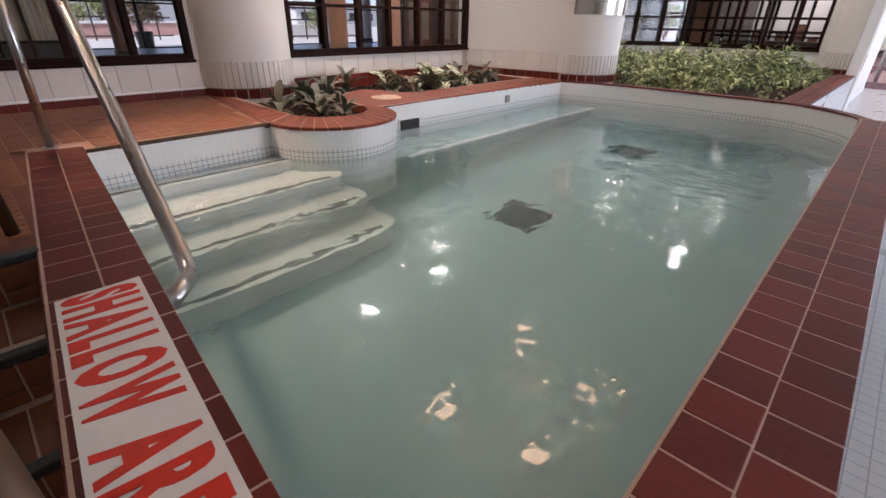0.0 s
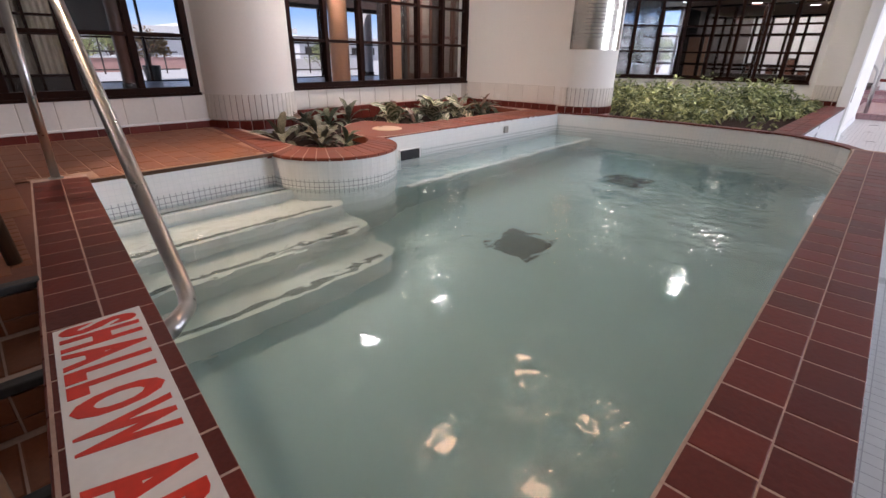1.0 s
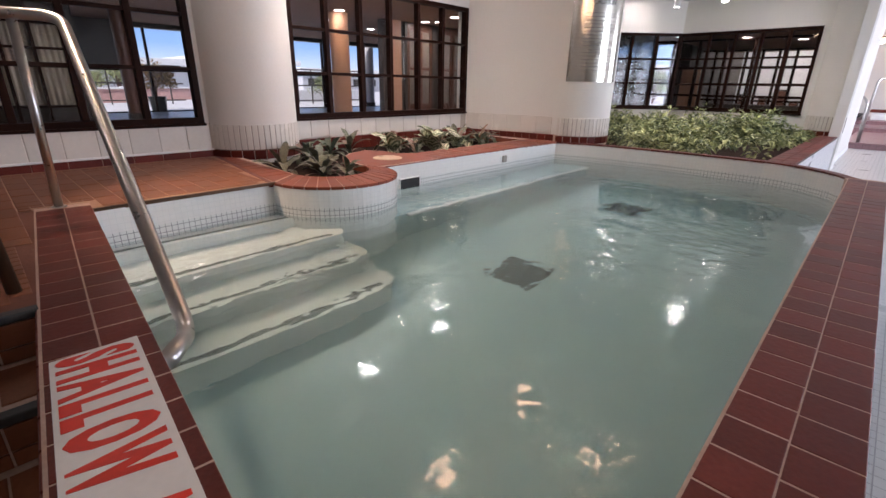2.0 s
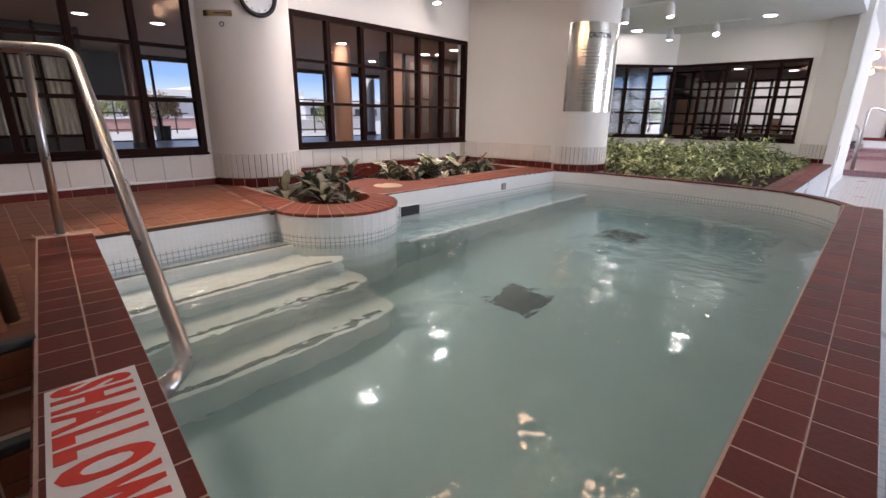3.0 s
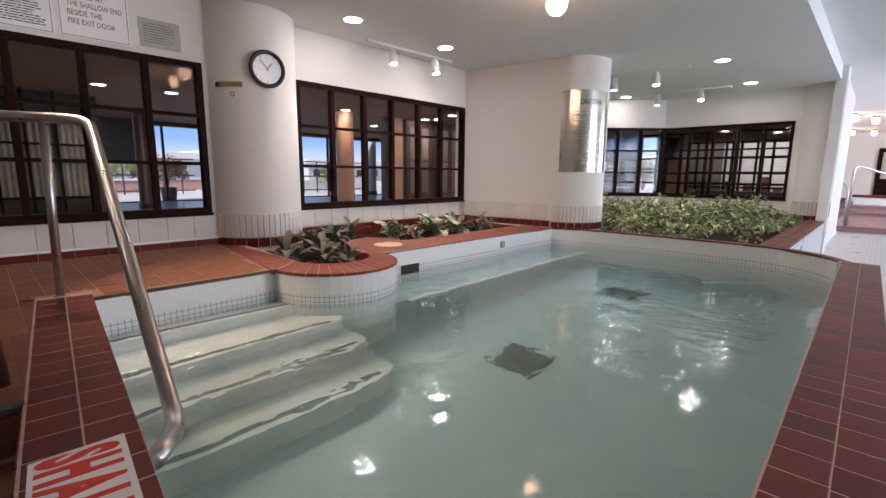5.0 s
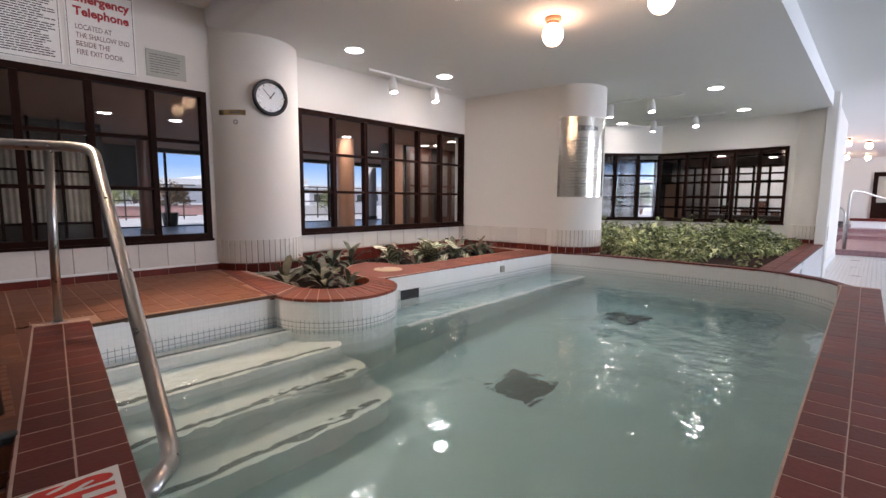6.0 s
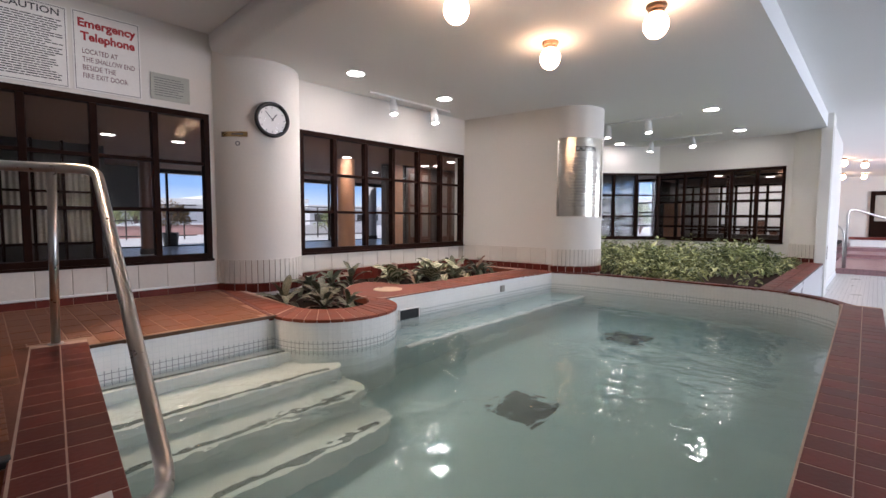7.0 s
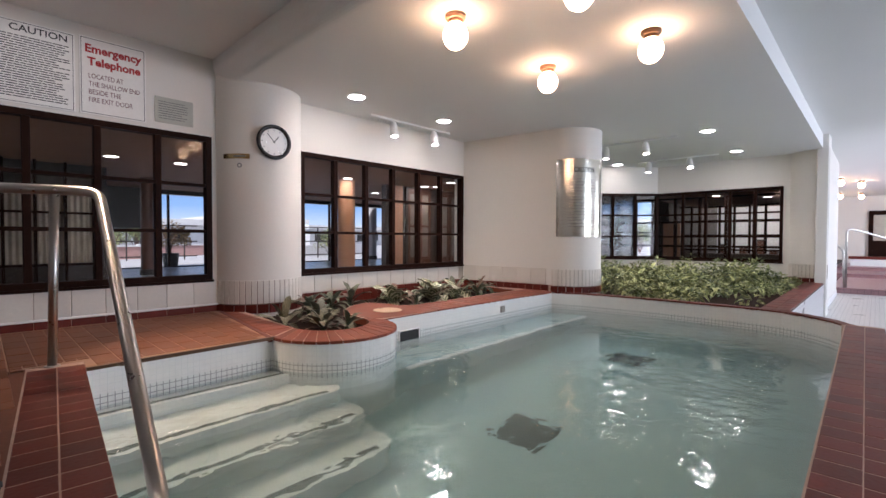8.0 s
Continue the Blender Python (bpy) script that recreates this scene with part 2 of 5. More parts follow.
nt.links.new(fs_.outputs[0], mg.inputs[0]), nt.links.new(mx.outputs[0], mg.inputs[1]), nt.links.new(gs.outputs[0], mg.inputs[2])
nt.links.new(mg.outputs[0], nt.nodes["Material Output"].inputs[0])

# ---- mesh helpers ----


def to_object(name, bm, mat, smooth=False):
    bmesh.ops.recalc_face_normals(bm, faces=bm.faces)
    me = bpy.data.meshes.new(name)
    bm.to_mesh(me)
    bm.free()
    for m in (mat if isinstance(mat, (list, tuple)) else [mat]):
        me.materials.append(m)
    if smooth:
        me.shade_smooth()
    return new(name, me)


def structure(name, bm, mat, label="", category="", smooth=False):
    return tagged(to_object(name, bm, mat, smooth), label, category, kind="structure")


def thing(name, label, category, group="", at=(0, 0, 0), rz=0, kind=""):
    ob = new(name)
    ob.matrix_world = pose(*at, 0, 0, rz)
    return tagged(ob, label, category, group, kind)


def part(name, bm, mat, parent, label="", smooth=False):
    """Links a bmesh, given in the parent's own space, as one part."""
    ob = to_object(name, bm, mat, smooth)
    ob.parent = parent
    return tagged(ob, label)


def share(name, me, m, parent):
    """One more piece on a mesh that others use as well; m in the parent's space."""
    ob = new(name, me)
    ob.parent = parent
    ob.matrix_local = m
    return ob


def box(bm, x0, y0, z0, x1, y1, z1, bevel=0.0, m=None):
    vs = [bm.verts.new((x, y, z)) for z in (z0, z1) for x, y in ((x0, y0), (x1, y0), (x1, y1), (x0, y1))]
    fs = [bm.faces.new([vs[i] for i in f]) for f in ((3, 2, 1, 0), (4, 5, 6, 7), (0, 1, 5, 4), (1, 2, 6, 5), (2, 3, 7, 6), (3, 0, 4, 7))]
    if bevel:
        es = list({e for f in fs for e in f.edges})
        r = bmesh.ops.bevel(bm, geom=es, offset=bevel, segments=2, affect='EDGES', profile=0.5)
        vs = list({v for f in r["faces"] for v in f.verts} | {v for v in vs if v.is_valid})
    if m is not None:
        bmesh.ops.transform(bm, matrix=m, verts=[v for v in vs if v.is_valid])
    return bm


def boxed(*a, **k):
    return box(bmesh.new(), *a, **k)


def prism(poly, z0, z1, bm=None):
    bm = bm or bmesh.new()
    lo, hi = [bm.verts.new((x, y, z0)) for x, y in poly], [bm.verts.new((x, y, z1)) for x, y in poly]
    n = len(poly)
    bm.faces.new(hi), bm.faces.new(lo[::-1])
    for i in range(n):
        bm.faces.new((lo[i], lo[(i + 1) % n], hi[(i + 1) % n], hi[i]))
    return bm


def strip(points, z0, z1, closed=False, bm=None):
    """A standing sheet along a line of plan points; UV in metres along it and up it."""
    bm = bm or bmesh.new()
    uv = bm.loops.layers.uv.verify()
    pts = list(points) + ([points[0]] if closed else [])
    s = [0.0]
    for a, b in zip(pts, pts[1:]):
        s.append(s[-1] + math.dist(a, b))
    lo, hi = [bm.verts.new((x, y, z0)) for x, y in pts], [bm.verts.new((x, y, z1)) for x, y in pts]
    for i in range(len(pts) - 1):
        f = bm.faces.new((lo[i], lo[i + 1], hi[i + 1], hi[i]))
        for l, c in zip(f.loops, ((s[i], z0), (s[i + 1], z0), (s[i + 1], z1), (s[i], z1))):
            l[uv].uv = c
    return bm


def sheet(poly, z, bm=None, hole=None):
    """A level sheet with UV in metres, with a hole if given."""
    bm = bm or bmesh.new()
    uv = bm.loops.layers.uv.verify()
    edges = []
    for loop in (poly, hole):
        if loop:
            vs = [bm.verts.new((x, y, z)) for x, y in loop]
            edges += [bm.edges.new((vs[i], vs[(i + 1) % len(vs)])) for i in range(len(vs))]
    bmesh.ops.triangle_fill(bm, edges=edges, use_beauty=True, use_dissolve=False)
    for f in bm.faces:
        for l in f.loops:
            l[uv].uv = l.vert.co.xy
    return bm


def lathe(profile, seg=24, bm=None, m=None, a0=0.0, a1=360.0):
    """Turns (radius, z) round the z axis."""
    bm = bm or bmesh.new()
    full = abs(a1 - a0) >= 360
    rings = []
    for i in range(seg if full else seg + 1):
        a = radians(a0 + (a1 - a0) * i / seg)
        ring = [bm.verts.new((r * math.cos(a), r * math.sin(a), z)) for r, z in profile]
        if m is not None:
            for v in ring:
                v.co = m @ v.co
        rings.append(ring)
    for i in range(seg):
        a, b = rings[i], rings[(i + 1) % len(rings)]
        for j in range(len(profile) - 1):
            bm.faces.new((a[j], b[j], b[j + 1], a[j + 1]))
    bmesh.ops.remove_doubles(bm, verts=bm.verts, dist=1e-5)
    return bm


def rounded(points, radius, seg=8):
    """A line of 3D points with its corners turned into arcs."""
    pts = [Vector(p) for p in points]
    out = [pts[0]]
    for i in range(1, len(pts) - 1):
        a, p, b = pts[i - 1], pts[i], pts[i + 1]
        da, db = (a - p).normalized(), (b - p).normalized()
        r = min(radius, (a - p).length * 0.49, (b - p).length * 0.49)
        q0, q1 = p + da * r, p + db * r
        for k in range(seg + 1):
            t = k / seg
            out.append((1 - t) ** 2 * q0 + 2 * t * (1 - t) * p + t * t * q1)
    out.append(pts[-1])
    return out


def tube(points, r, seg=14, bm=None):
    bm = bm or bmesh.new()
    pts = [Vector(p) for p in points]
    side = None
    rings = []
    for i, p in enumerate(pts):
        d = (pts[min(i + 1, len(pts) - 1)] - pts[max(i - 1, 0)]).normalized()
        if side is None:
            side = d.cross(Vector((0, 0, 1)) if abs(d.z) < 0.9 else Vector((1, 0, 0))).normalized()
        side = (side - d * side.dot(d)).normalized()
        up = d.cross(side)
        rings.append([bm.verts.new(p + r * (math.cos(2 * math.pi * k / seg) * side + math.sin(2 * math.pi * k / seg) * up)) for k in range(seg)])
    for a, b in zip(rings, rings[1:]):
        for k in range(seg):
            bm.faces.new((a[k], a[(k + 1) % seg], b[(k + 1) % seg], b[k]))
    bm.faces.new(rings[0][::-1]), bm.faces.new(rings[-1])
    return bm


def tile_mesh(name, w, l, h, mat, edge=0.004):
    """A tile with eased top edges, w by l, its top at z = 0."""
    bm = bmesh.new()
    a = [bm.verts.new((x * w / 2, y * l / 2, -h)) for x, y in ((-1, -1), (1, -1), (1, 1), (-1, 1))]
    b = [bm.verts.new((x * w / 2, y * l / 2, -edge * 0.6)) for x, y in ((-1, -1), (1, -1), (1, 1), (-1, 1))]
    c = [bm.verts.new((x * (w / 2 - edge), y * (l / 2 - edge), 0)) for x, y in ((-1, -1), (1, -1), (1, 1), (-1, 1))]
    for p, q in ((a, b), (b, c)):
        for i in range(4):
            bm.faces.new((p[i], p[(i + 1) % 4], q[(i + 1) % 4], q[i]))
    bm.faces.new(c)
    me = bpy.data.meshes.new(name)
    bm.to_mesh(me)
    bm.free()
    me.materials.append(mat)
    return me


def quad_tile(corners, h, mat, edge=0.005):
    """A tile of any four-sided plan."""
    cx, cy = sum(p[0] for p in corners) / 4, sum(p[1] for p in corners) / 4
    bm = bmesh.new()
    inset = [(cx + (x - cx) * (1 - edge / max(0.02, math.hypot(x - cx, y - cy))), cy + (y - cy) * (1 - edge / max(0.02, math.hypot(x - cx, y - cy)))) for x, y in corners]
    a, b, c = ([bm.verts.new((x, y, z)) for x, y in ps] for ps, z in ((corners, -h), (corners, -edge * 0.5), (inset, 0)))
    for p, q in ((a, b), (b, c)):
        for i in range(4):
            bm.faces.new((p[i], p[(i + 1) % 4], q[(i + 1) % 4], q[i]))
    bm.faces.new(c)
    return bm


def text_mesh(body, bold=0.0, spacing=1.0):
    """The letters of a line as a flat mesh with a little thickness, in a box from 0,0; returns mesh, width, height."""
    cu = bpy.data.curves.new("letters", 'FONT')
    cu.body, cu.size, cu.offset, cu.extrude, cu.space_character, cu.resolution_u = body, 1.0, bold, 0.01, spacing, 3
    ob = new("letters", cu)
    me = bpy.data.meshes.new_from_object(ob.evaluated_get(bpy.context.evaluated_depsgraph_get()))
    bpy.data.objects.remove(ob)
    co = [v.co.copy() for v in me.vertices]
    x0, x1, y0, y1 = min(c.x for c in co), max(c.x for c in co), min(c.y for c in co), max(c.y for c in co)
    for v in me.vertices:
        v.co.x, v.co.y = v.co.x - x0, v.co.y - y0
    return me, x1 - x0, y1 - y0


def lettering(name, body, mat, parent, origin, right, up, width, height, bold=0.0, spacing=1.0, depth=0.001):
    """Letters fitted to a width and height on a plane given by its right and up directions."""
    me, w, h = text_mesh(body, bold, spacing)
    right, up = Vector(right).normalized(), Vector(up).normalized()
    n = right.cross(up)
    for v in me.vertices:
        c = v.co
        v.co = Vector(origin) + right * (c.x * width / w) + up * (c.y * height / h) + n * (depth * (1 + c.z / 0.01) / 2)
    me.materials.clear()
    me.materials.append(mat)
    ob = new(name, me)
    ob.parent = parent
    return ob


def bar_lines(rng, parent, origin, right, up, width, rows, pitch, thick, mat, depth=0.0012, ragged=0.25, words=True):
    """Unreadable small print: one mesh of plain bars for a block of lines."""
    bm = bmesh.new()
    right, up = Vector(right).normalized(), Vector(up).normalized()
    n = right.cross(up)
    for i in range(rows):
        x, end = 0.0, width * (1 - ragged * rng.random() ** 2)
        while x < end:
            w = min(end - x, width * rng.uniform(0.05, 0.16)) if words else end
            p = Vector(origin) - up * (i * pitch) + right * x
            vs = [bm.verts.new(p + right * a + up * b + n * depth) for a, b in ((0, 0), (w, 0), (w, thick), (0, thick))]
            bm.faces.new(vs)
            x += w + width * 0.014
    return part("small_print", bm, mat, parent)

# ---- pool shell ----
NOSE_C, NOSE_R = (1.78, 2.82), 0.455
nose = [(NOSE_C[0] + NOSE_R * math.cos(radians(-a)), NOSE_C[1] + NOSE_R * math.sin(radians(-a))) for a in range(0, 181, 9)]
back_corner = [(4.45, 0.158), (4.56, 0.185), (4.68, 0.25), (4.80, 0.355), (4.90, 0.46), (4.98, 0.60), (5.03, 0.78), (5.04, 1.1)]
back_edge = back_corner + [(5.04, 1.6), (5.01, 2.1), (4.95, 2.5), (4.86, 2.845)]
CURB_A, CURB_B = (0.125, 0.103), (0.36, 2.765)      # inner edge of the slanting curb
pool_line = [CURB_A] + back_edge + [(4.0, 2.84), (3.0, 2.835)] + nose + [CURB_B]

shell = thing("pool_basin", "white mosaic tiled sunken pool basin with steps", "pool", kind="structure")
part("basin_wall", strip(pool_line, WATER_Z + 0.062, -0.012, closed=True), POOL_TILE, shell)
part("waterline_band", strip(pool_line, WATER_Z - 0.10, WATER_Z + 0.062, closed=True), POOL_BAND, shell, "white mosaic waterline band with dark joints")
part("lower_wall", strip(pool_line, POOL_FLOOR_Z, WATER_Z - 0.10, closed=True), POOL_TILE, shell)
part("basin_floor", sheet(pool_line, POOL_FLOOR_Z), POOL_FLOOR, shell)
# underwater steps below the deck, with dark edge tiles
STEPS = [(2.66, -0.255), (2.33, -0.44), (2.08, -0.62), (1.84, -0.80)]
for v, z in STEPS:
    u0, u1, rr = 0.12 + 0.0888 * (v - 0.117), 1.56, 0.10
    poly = [(u0, v), (u1 - rr, v)] + [(u1 - rr + rr * math.sin(radians(a)), v + rr - rr * math.cos(radians(a))) for a in (20, 45, 70, 90)] + [(u1, 2.81), (0.36, 2.775)]
    st = prism(poly, POOL_FLOOR_Z - 0.01, z)
    uvl = st.loops.layers.uv.verify()
    for f in st.faces:
        for l in f.loops:
            c = l.vert.co
            l[uvl].uv = (c.x, c.y) if abs(f.normal.z) > 0.5 else (c.x + c.y, c.z)
    step = part("pool_step", st, POOL_TILE, shell)
    edge = bmesh.new()
    box(edge, u0 + 0.02, v + 0.030, z - 0.006, u1 - 0.10, v + 0.062, z + 0.002)
    part("step_edge_tile", edge, STEP_BAND, step, "dark grey band tiles")
# bench along the planter side
bench_top = bmesh.new()
box(bench_top, 1.95, 2.45, POOL_FLOOR_Z - 0.01, 4.93, 2.86, -0.525)
uvl = bench_top.loops.layers.uv.verify()
for f in bench_top.faces:
    for l in f.loops:
        l[uvl].uv = (l.vert.co.x, l.vert.co.y + l.vert.co.z)
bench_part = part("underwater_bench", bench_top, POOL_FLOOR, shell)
part("bench_edge", boxed(2.15, 2.415, -0.565, 4.93, 2.468, -0.52, bevel=0.012), POOL_TILE, bench_part, "white rounded edge tiles")
# skimmer mouth and return fitting
# the box stands proud; its dark colour stands in for shade inside the mouth
sk = bmesh.new()
box(sk, 2.405, 2.814, -0.245, 2.62, 2.836, -0.128, bevel=0.002)
part("skimmer_opening", sk, MOUTH_SHADE, shell, "rectangular skimmer opening, its inner shade drawn as a dark plate")
fr = bmesh.new()
box(fr, 2.397, 2.810, -0.128, 2.628, 2.836, -0.121), box(fr, 2.397, 2.810, -0.25, 2.405, 2.836, -0.128), box(fr, 2.62, 2.810, -0.25, 2.628, 2.836, -0.128)
part("skimmer_frame", fr, LAMP_WHITE, shell)
ret = part("return_fitting", boxed(3.81, 2.822, -0.135, 3.88, 2.84, -0.065, bevel=0.008), DARK_GRATE, shell, "small grey return fitting")
ret.data.materials.clear(), ret.data.materials.append(FADED_INK)


def drain(x, y, size, rz):
    ob = thing("floor_drain", "square dark grey main drain cover on the pool floor", "drain", "pool floor drains", (x, y, POOL_FLOOR_Z), rz)
    h = size / 2
    part("cover_frame", boxed(-h, -h, 0.0, h, h, 0.012, bevel=0.004), DARK_GRATE, ob)
    for i in range(9):
        a = -h + size * (i + 0.6) / 9.6
        part("grate_bar", boxed(a, -h * 0.9, 0.012, a + size * 0.075, h * 0.9, 0.0145), DARK_GRATE, ob)


drain(2.28, 1.50, 0.31, 0)
drain(3.94, 1.54, 0.31, 0)

# water sheet
wm = sheet([(x + (0.002 if x < 1 else 0), y) for x, y in pool_line], WATER_Z)
water = tagged(to_object("water", wm, WATER, True), "still pale teal slightly cloudy pool water", "water", kind="structure")
if water.data.polygons[0].normal.z < 0:
    water.data.flip_normals()
water.visible_shadow = False
# milky sheets at three depths stand in for haze that deepens with the water
HAZE_SHEET = bpy.data.materials.new("water_haze_sheet")
HAZE_SHEET.use_nodes = True
nt = HAZE_SHEET.node_tree
nt.nodes.remove(nt.nodes["Principled BSDF"])
clear, milk, mx = nt.nodes.new("ShaderNodeBsdfTransparent"), nt.nodes.new("ShaderNodeBsdfDiffuse"), nt.nodes.new("ShaderNodeMixShader")
clear.inputs[0].default_value, milk.inputs[0].default_value, mx.inputs[0].default_value = (0.96, 0.99, 0.99, 1), (0.35, 0.49, 0.51, 1), 0.07
nt.links.new(clear.outputs[0], mx.inputs[1]), nt.links.new(milk.outputs[0], mx.inputs[2]), nt.links.new(mx.outputs[0], nt.nodes["Material Output"].inputs[0])
for depth in (0.19, 0.33, 0.48):
    layer = tagged(to_object("water_layer", sheet(pool_line, WATER_Z - depth), HAZE_SHEET), "thin milky sheet added in the cloudy pool water to imitate depth haze", "water", kind="structure")
    layer.visible_shadow = False

# ---- slabs under the tiled rims ----
rim = thing("pool_rim", "dark red quarry tile pool coping and curb", "pool coping", kind="structure")
part("coping_bed", prism([(-0.3, -0.117), (4.585, -0.050), (4.60, 0.04), (4.565, 0.185), (4.45, 0.165), (-0.3, 0.103)], LOW_FLOOR_Z, -0.001), GROUT, rim)
part("coping_outer_face", strip([(-0.3, -0.1185), (4.60, -0.0515)], LOW_FLOOR_Z, -0.012), FLOOR_MOSAIC, rim)
CD = Vector((CURB_B[0] - CURB_A[0], CURB_B[1] - CURB_A[1])).normalized()   # along the curb
CN = Vector((-CD.y, CD.x))                                                  # towards the steps
CURB_W, CURB_L = 0.224, 2.86


def curb_pt(s, n):
    p = Vector(CURB_A) + CD * s + CN * n
    return (p.x, p.y)


part("curb_bed", prism([curb_pt(0.0, 0.001), curb_pt(CURB_L - 0.2, 0.001), curb_pt(CURB_L, 0.001), curb_pt(CURB_L, CURB_W), curb_pt(0, CURB_W)], LOW_FLOOR_Z, -0.001), GROUT, rim)
ring_outer = [(4.575, 0.085), (4.66, 0.145), (4.76, 0.20), (4.88, 0.30), (4.98, 0.41), (5.07, 0.555), (5.13, 0.76), (5.14, 1.1), (5.14, 1.6), (5.11, 2.1), (5.05, 2.5), (4.99, 2.60), (4.90, 2.86)]
ring_inner = [(4.565, 0.185)] + back_edge[2:]
rb = bmesh.new()
bed_in = [(x + (p[0] - x) * 0.15, y + (p[1] - y) * 0.15) for (x, y), p in zip(ring_inner, ring_outer)]
for a0, a1, b0, b1 in zip(bed_in, bed_in[1:], ring_outer, ring_outer[1:]):
    prism([a0, a1, b1, b0], LOW_FLOOR_Z, -0.0045, rb)
part("back_rim_bed", rb, GROUT, rim)
part("back_outer_face", strip(ring_outer[:6], LOW_FLOOR_Z, -0.01), FLOOR_MOSAIC, rim)

# ---- deck, steps and floors ----
DECK_GROUT = material("brown_deck_grout", (0.40, 0.25, 0.18), 0.85, vary=0.2, bump=0.3)
deck = thing("deck_floor", "warm orange-brown quarry tile deck floor", "floor", kind="structure")
part("deck_bed", prism([(-4, 2.93), (0.16, 2.93), (0.165, 2.985), curb_pt(CURB_L, 0.0), (0.362, 2.785), (1.322, 2.835), (1.50, 4.2), (-4, 4.2)], -0.45, -0.002), DECK_GROUT, deck)
part("side_deck_bed", prism([(-4, 1.62), curb_pt(1.52, CURB_W), curb_pt(CURB_L, CURB_W), (-4, 2.95)], -0.45, -0.002), RIM_GROUT, deck)
part("deck_edge_trim", boxed(0, -0.006, -0.016, 0.975, 0.014, 0.0035, m=pose(0.362, 2.775, 0, 0, 0, 1.6)), BRONZE, deck, "thin brown metal edge trim")

outer_steps = thing("outer_steps", "dark red tiled steps with black nosings beside the curb", "steps", kind="structure")
OUT_STEPS = [(1.62, 0.0), (1.34, -0.14), (1.075, -0.27)]
for i, (v, z) in enumerate(OUT_STEPS):
    u1 = 0.128 + 0.0888 * (v - 0.117) - CURB_W
    nx = OUT_STEPS[i + 1][0] if i < 2 else 0.6
    riser = part("riser", boxed(-4, v + 0.002, z - 0.14, u1, v + 0.03, z - 0.002), GROUT, outer_steps)
    for h0, h1 in ((0.026, 0.094), (0.098, 0.138)):
        rt = tile_mesh("riser_tile", 0.100, h1 - h0, 0.008, DECK_TILE, 0.002)
        for k in range(14):
            share("riser_tile", rt, Matrix.Translation((u1 - 0.054 - 0.1055 * k, v - 0.006, z - (h0 + h1) / 2)) @ Euler((radians(90), 0, 0)).to_matrix().to_4x4(), riser)
    nos = part("nosing", boxed(-4, v - 0.010, z - 0.022, u1, v + 0.028, z + 0.003, bevel=0.004), NOSING, outer_steps, "black ribbed nosing")
    part("tread_bed", boxed(-4, nx - 0.2 if i == 2 else nx, z - 0.26, u1 - 0.001, v + 0.01, z - 0.143), GROUT, outer_steps)

structure("floor_low", sheet([(-4, -6), (26, -6), (26, -0.05), (4.6, -0.05), (-0.3, -0.115), (-4, -0.115)], LOW_FLOOR_Z), FLOOR_MOSAIC, "white small mosaic tile floor", "floor")
structure("floor_corner", sheet([(4.60, -0.05), (26, -0.05), (26, 1.5), (12.3, 0.70), (12.3, 0.62), (5.09, 0.62), (5.0, 0.42), (4.90, 0.31), (4.70, 0.16), (4.58, 0.10)], LOW_FLOOR_Z), FLOOR_MOSAIC, "white small mosaic tile floor", "floor")
structure("floor_steps_foot", sheet([(-4, -0.115), (0.2, -0.108), (0.2, 1.2), (-4, 1.2)], LOW_FLOOR_Z), PURPLE_TILE, "red tile floor", "floor")

# ---- planter beside the deck ----
HOLE_C, HOLE_R = (1.86, 2.985), 0.29
hole_arc = [(HOLE_C[0] + HOLE_R * math.cos(radians(a)), HOLE_C[1] + HOLE_R * math.sin(radians(a))) for a in range(180, 361, 15)]
bed_hole = [(1.62, 4.19), (1.60, 3.6)] + hole_arc + [(2.17, 3.2), (2.26, 3.42), (2.46, 3.60), (2.70, 3.68), (2.80, 3.52), (2.82, 3.32), (2.92, 3.225), (4.72, 3.26), (4.76, 4.19)]
planter = thing("planter", "red tiled planter rim around plants by the pool", "planter", kind="structure")
rim_poly = [(1.502, 4.195), (1.324, 2.806)] + [p for p in nose[::-1]][1:] + [(3.0, 2.836), (4.0, 2.841), (4.86, 2.846), (4.92, 2.95), (4.80, 4.195)]
slab = sheet(rim_poly, -0.0022, hole=bed_hole)
part("rim_slab", slab, GROUT, planter)
part("bed_lining", strip(bed_hole, -0.25, -0.0045, closed=True), RED_TILE_BED, planter)
part("soil", sheet(bed_hole, -0.055), SOIL, planter, "dark potting soil")
pen = [(2.19, 2.90), (2.34, 2.85), (2.88, 2.85), (2.90, 3.22), (2.81, 3.30), (2.79, 3.50), (2.69, 3.665), (2.47, 3.585), (2.27, 3.41), (2.18, 3.19)]
part("peninsula_paving", prism(pen, -0.02, -0.0005), RED_TILE_BED, planter)
lid = thing("access_lid", "round cream plastic access lid on the planter rim", "lid", at=(2.545, 3.146, 0.0))
part("cover", lathe([(0, 0.006), (0.118, 0.006), (0.128, 0.003), (0.130, -0.001), (0, -0.001)], 32), CREAM, lid, smooth=False)
part("finger_slot", boxed(-0.018, 0.085, 0.006, 0.018, 0.095, 0.0075), GROUT_DARK, lid)

# ---- pothos bed behind the pool ----
bed2 = thing("back_planter", "planter bed with brown tiled ledge behind the pool", "planter", kind="structure")
part("soil", sheet([(5.13, 0.77), (8.95, 0.77), (8.95, 3.0), (7.8, 4.19), (4.85, 4.19), (5.15, 2.0)], -0.05), SOIL, bed2, "dark potting soil")
part("ledge_core", boxed(5.08, 0.555, LOW_FLOOR_Z, 9.0, 0.785, -0.0045), GROUT_DARK, bed2)
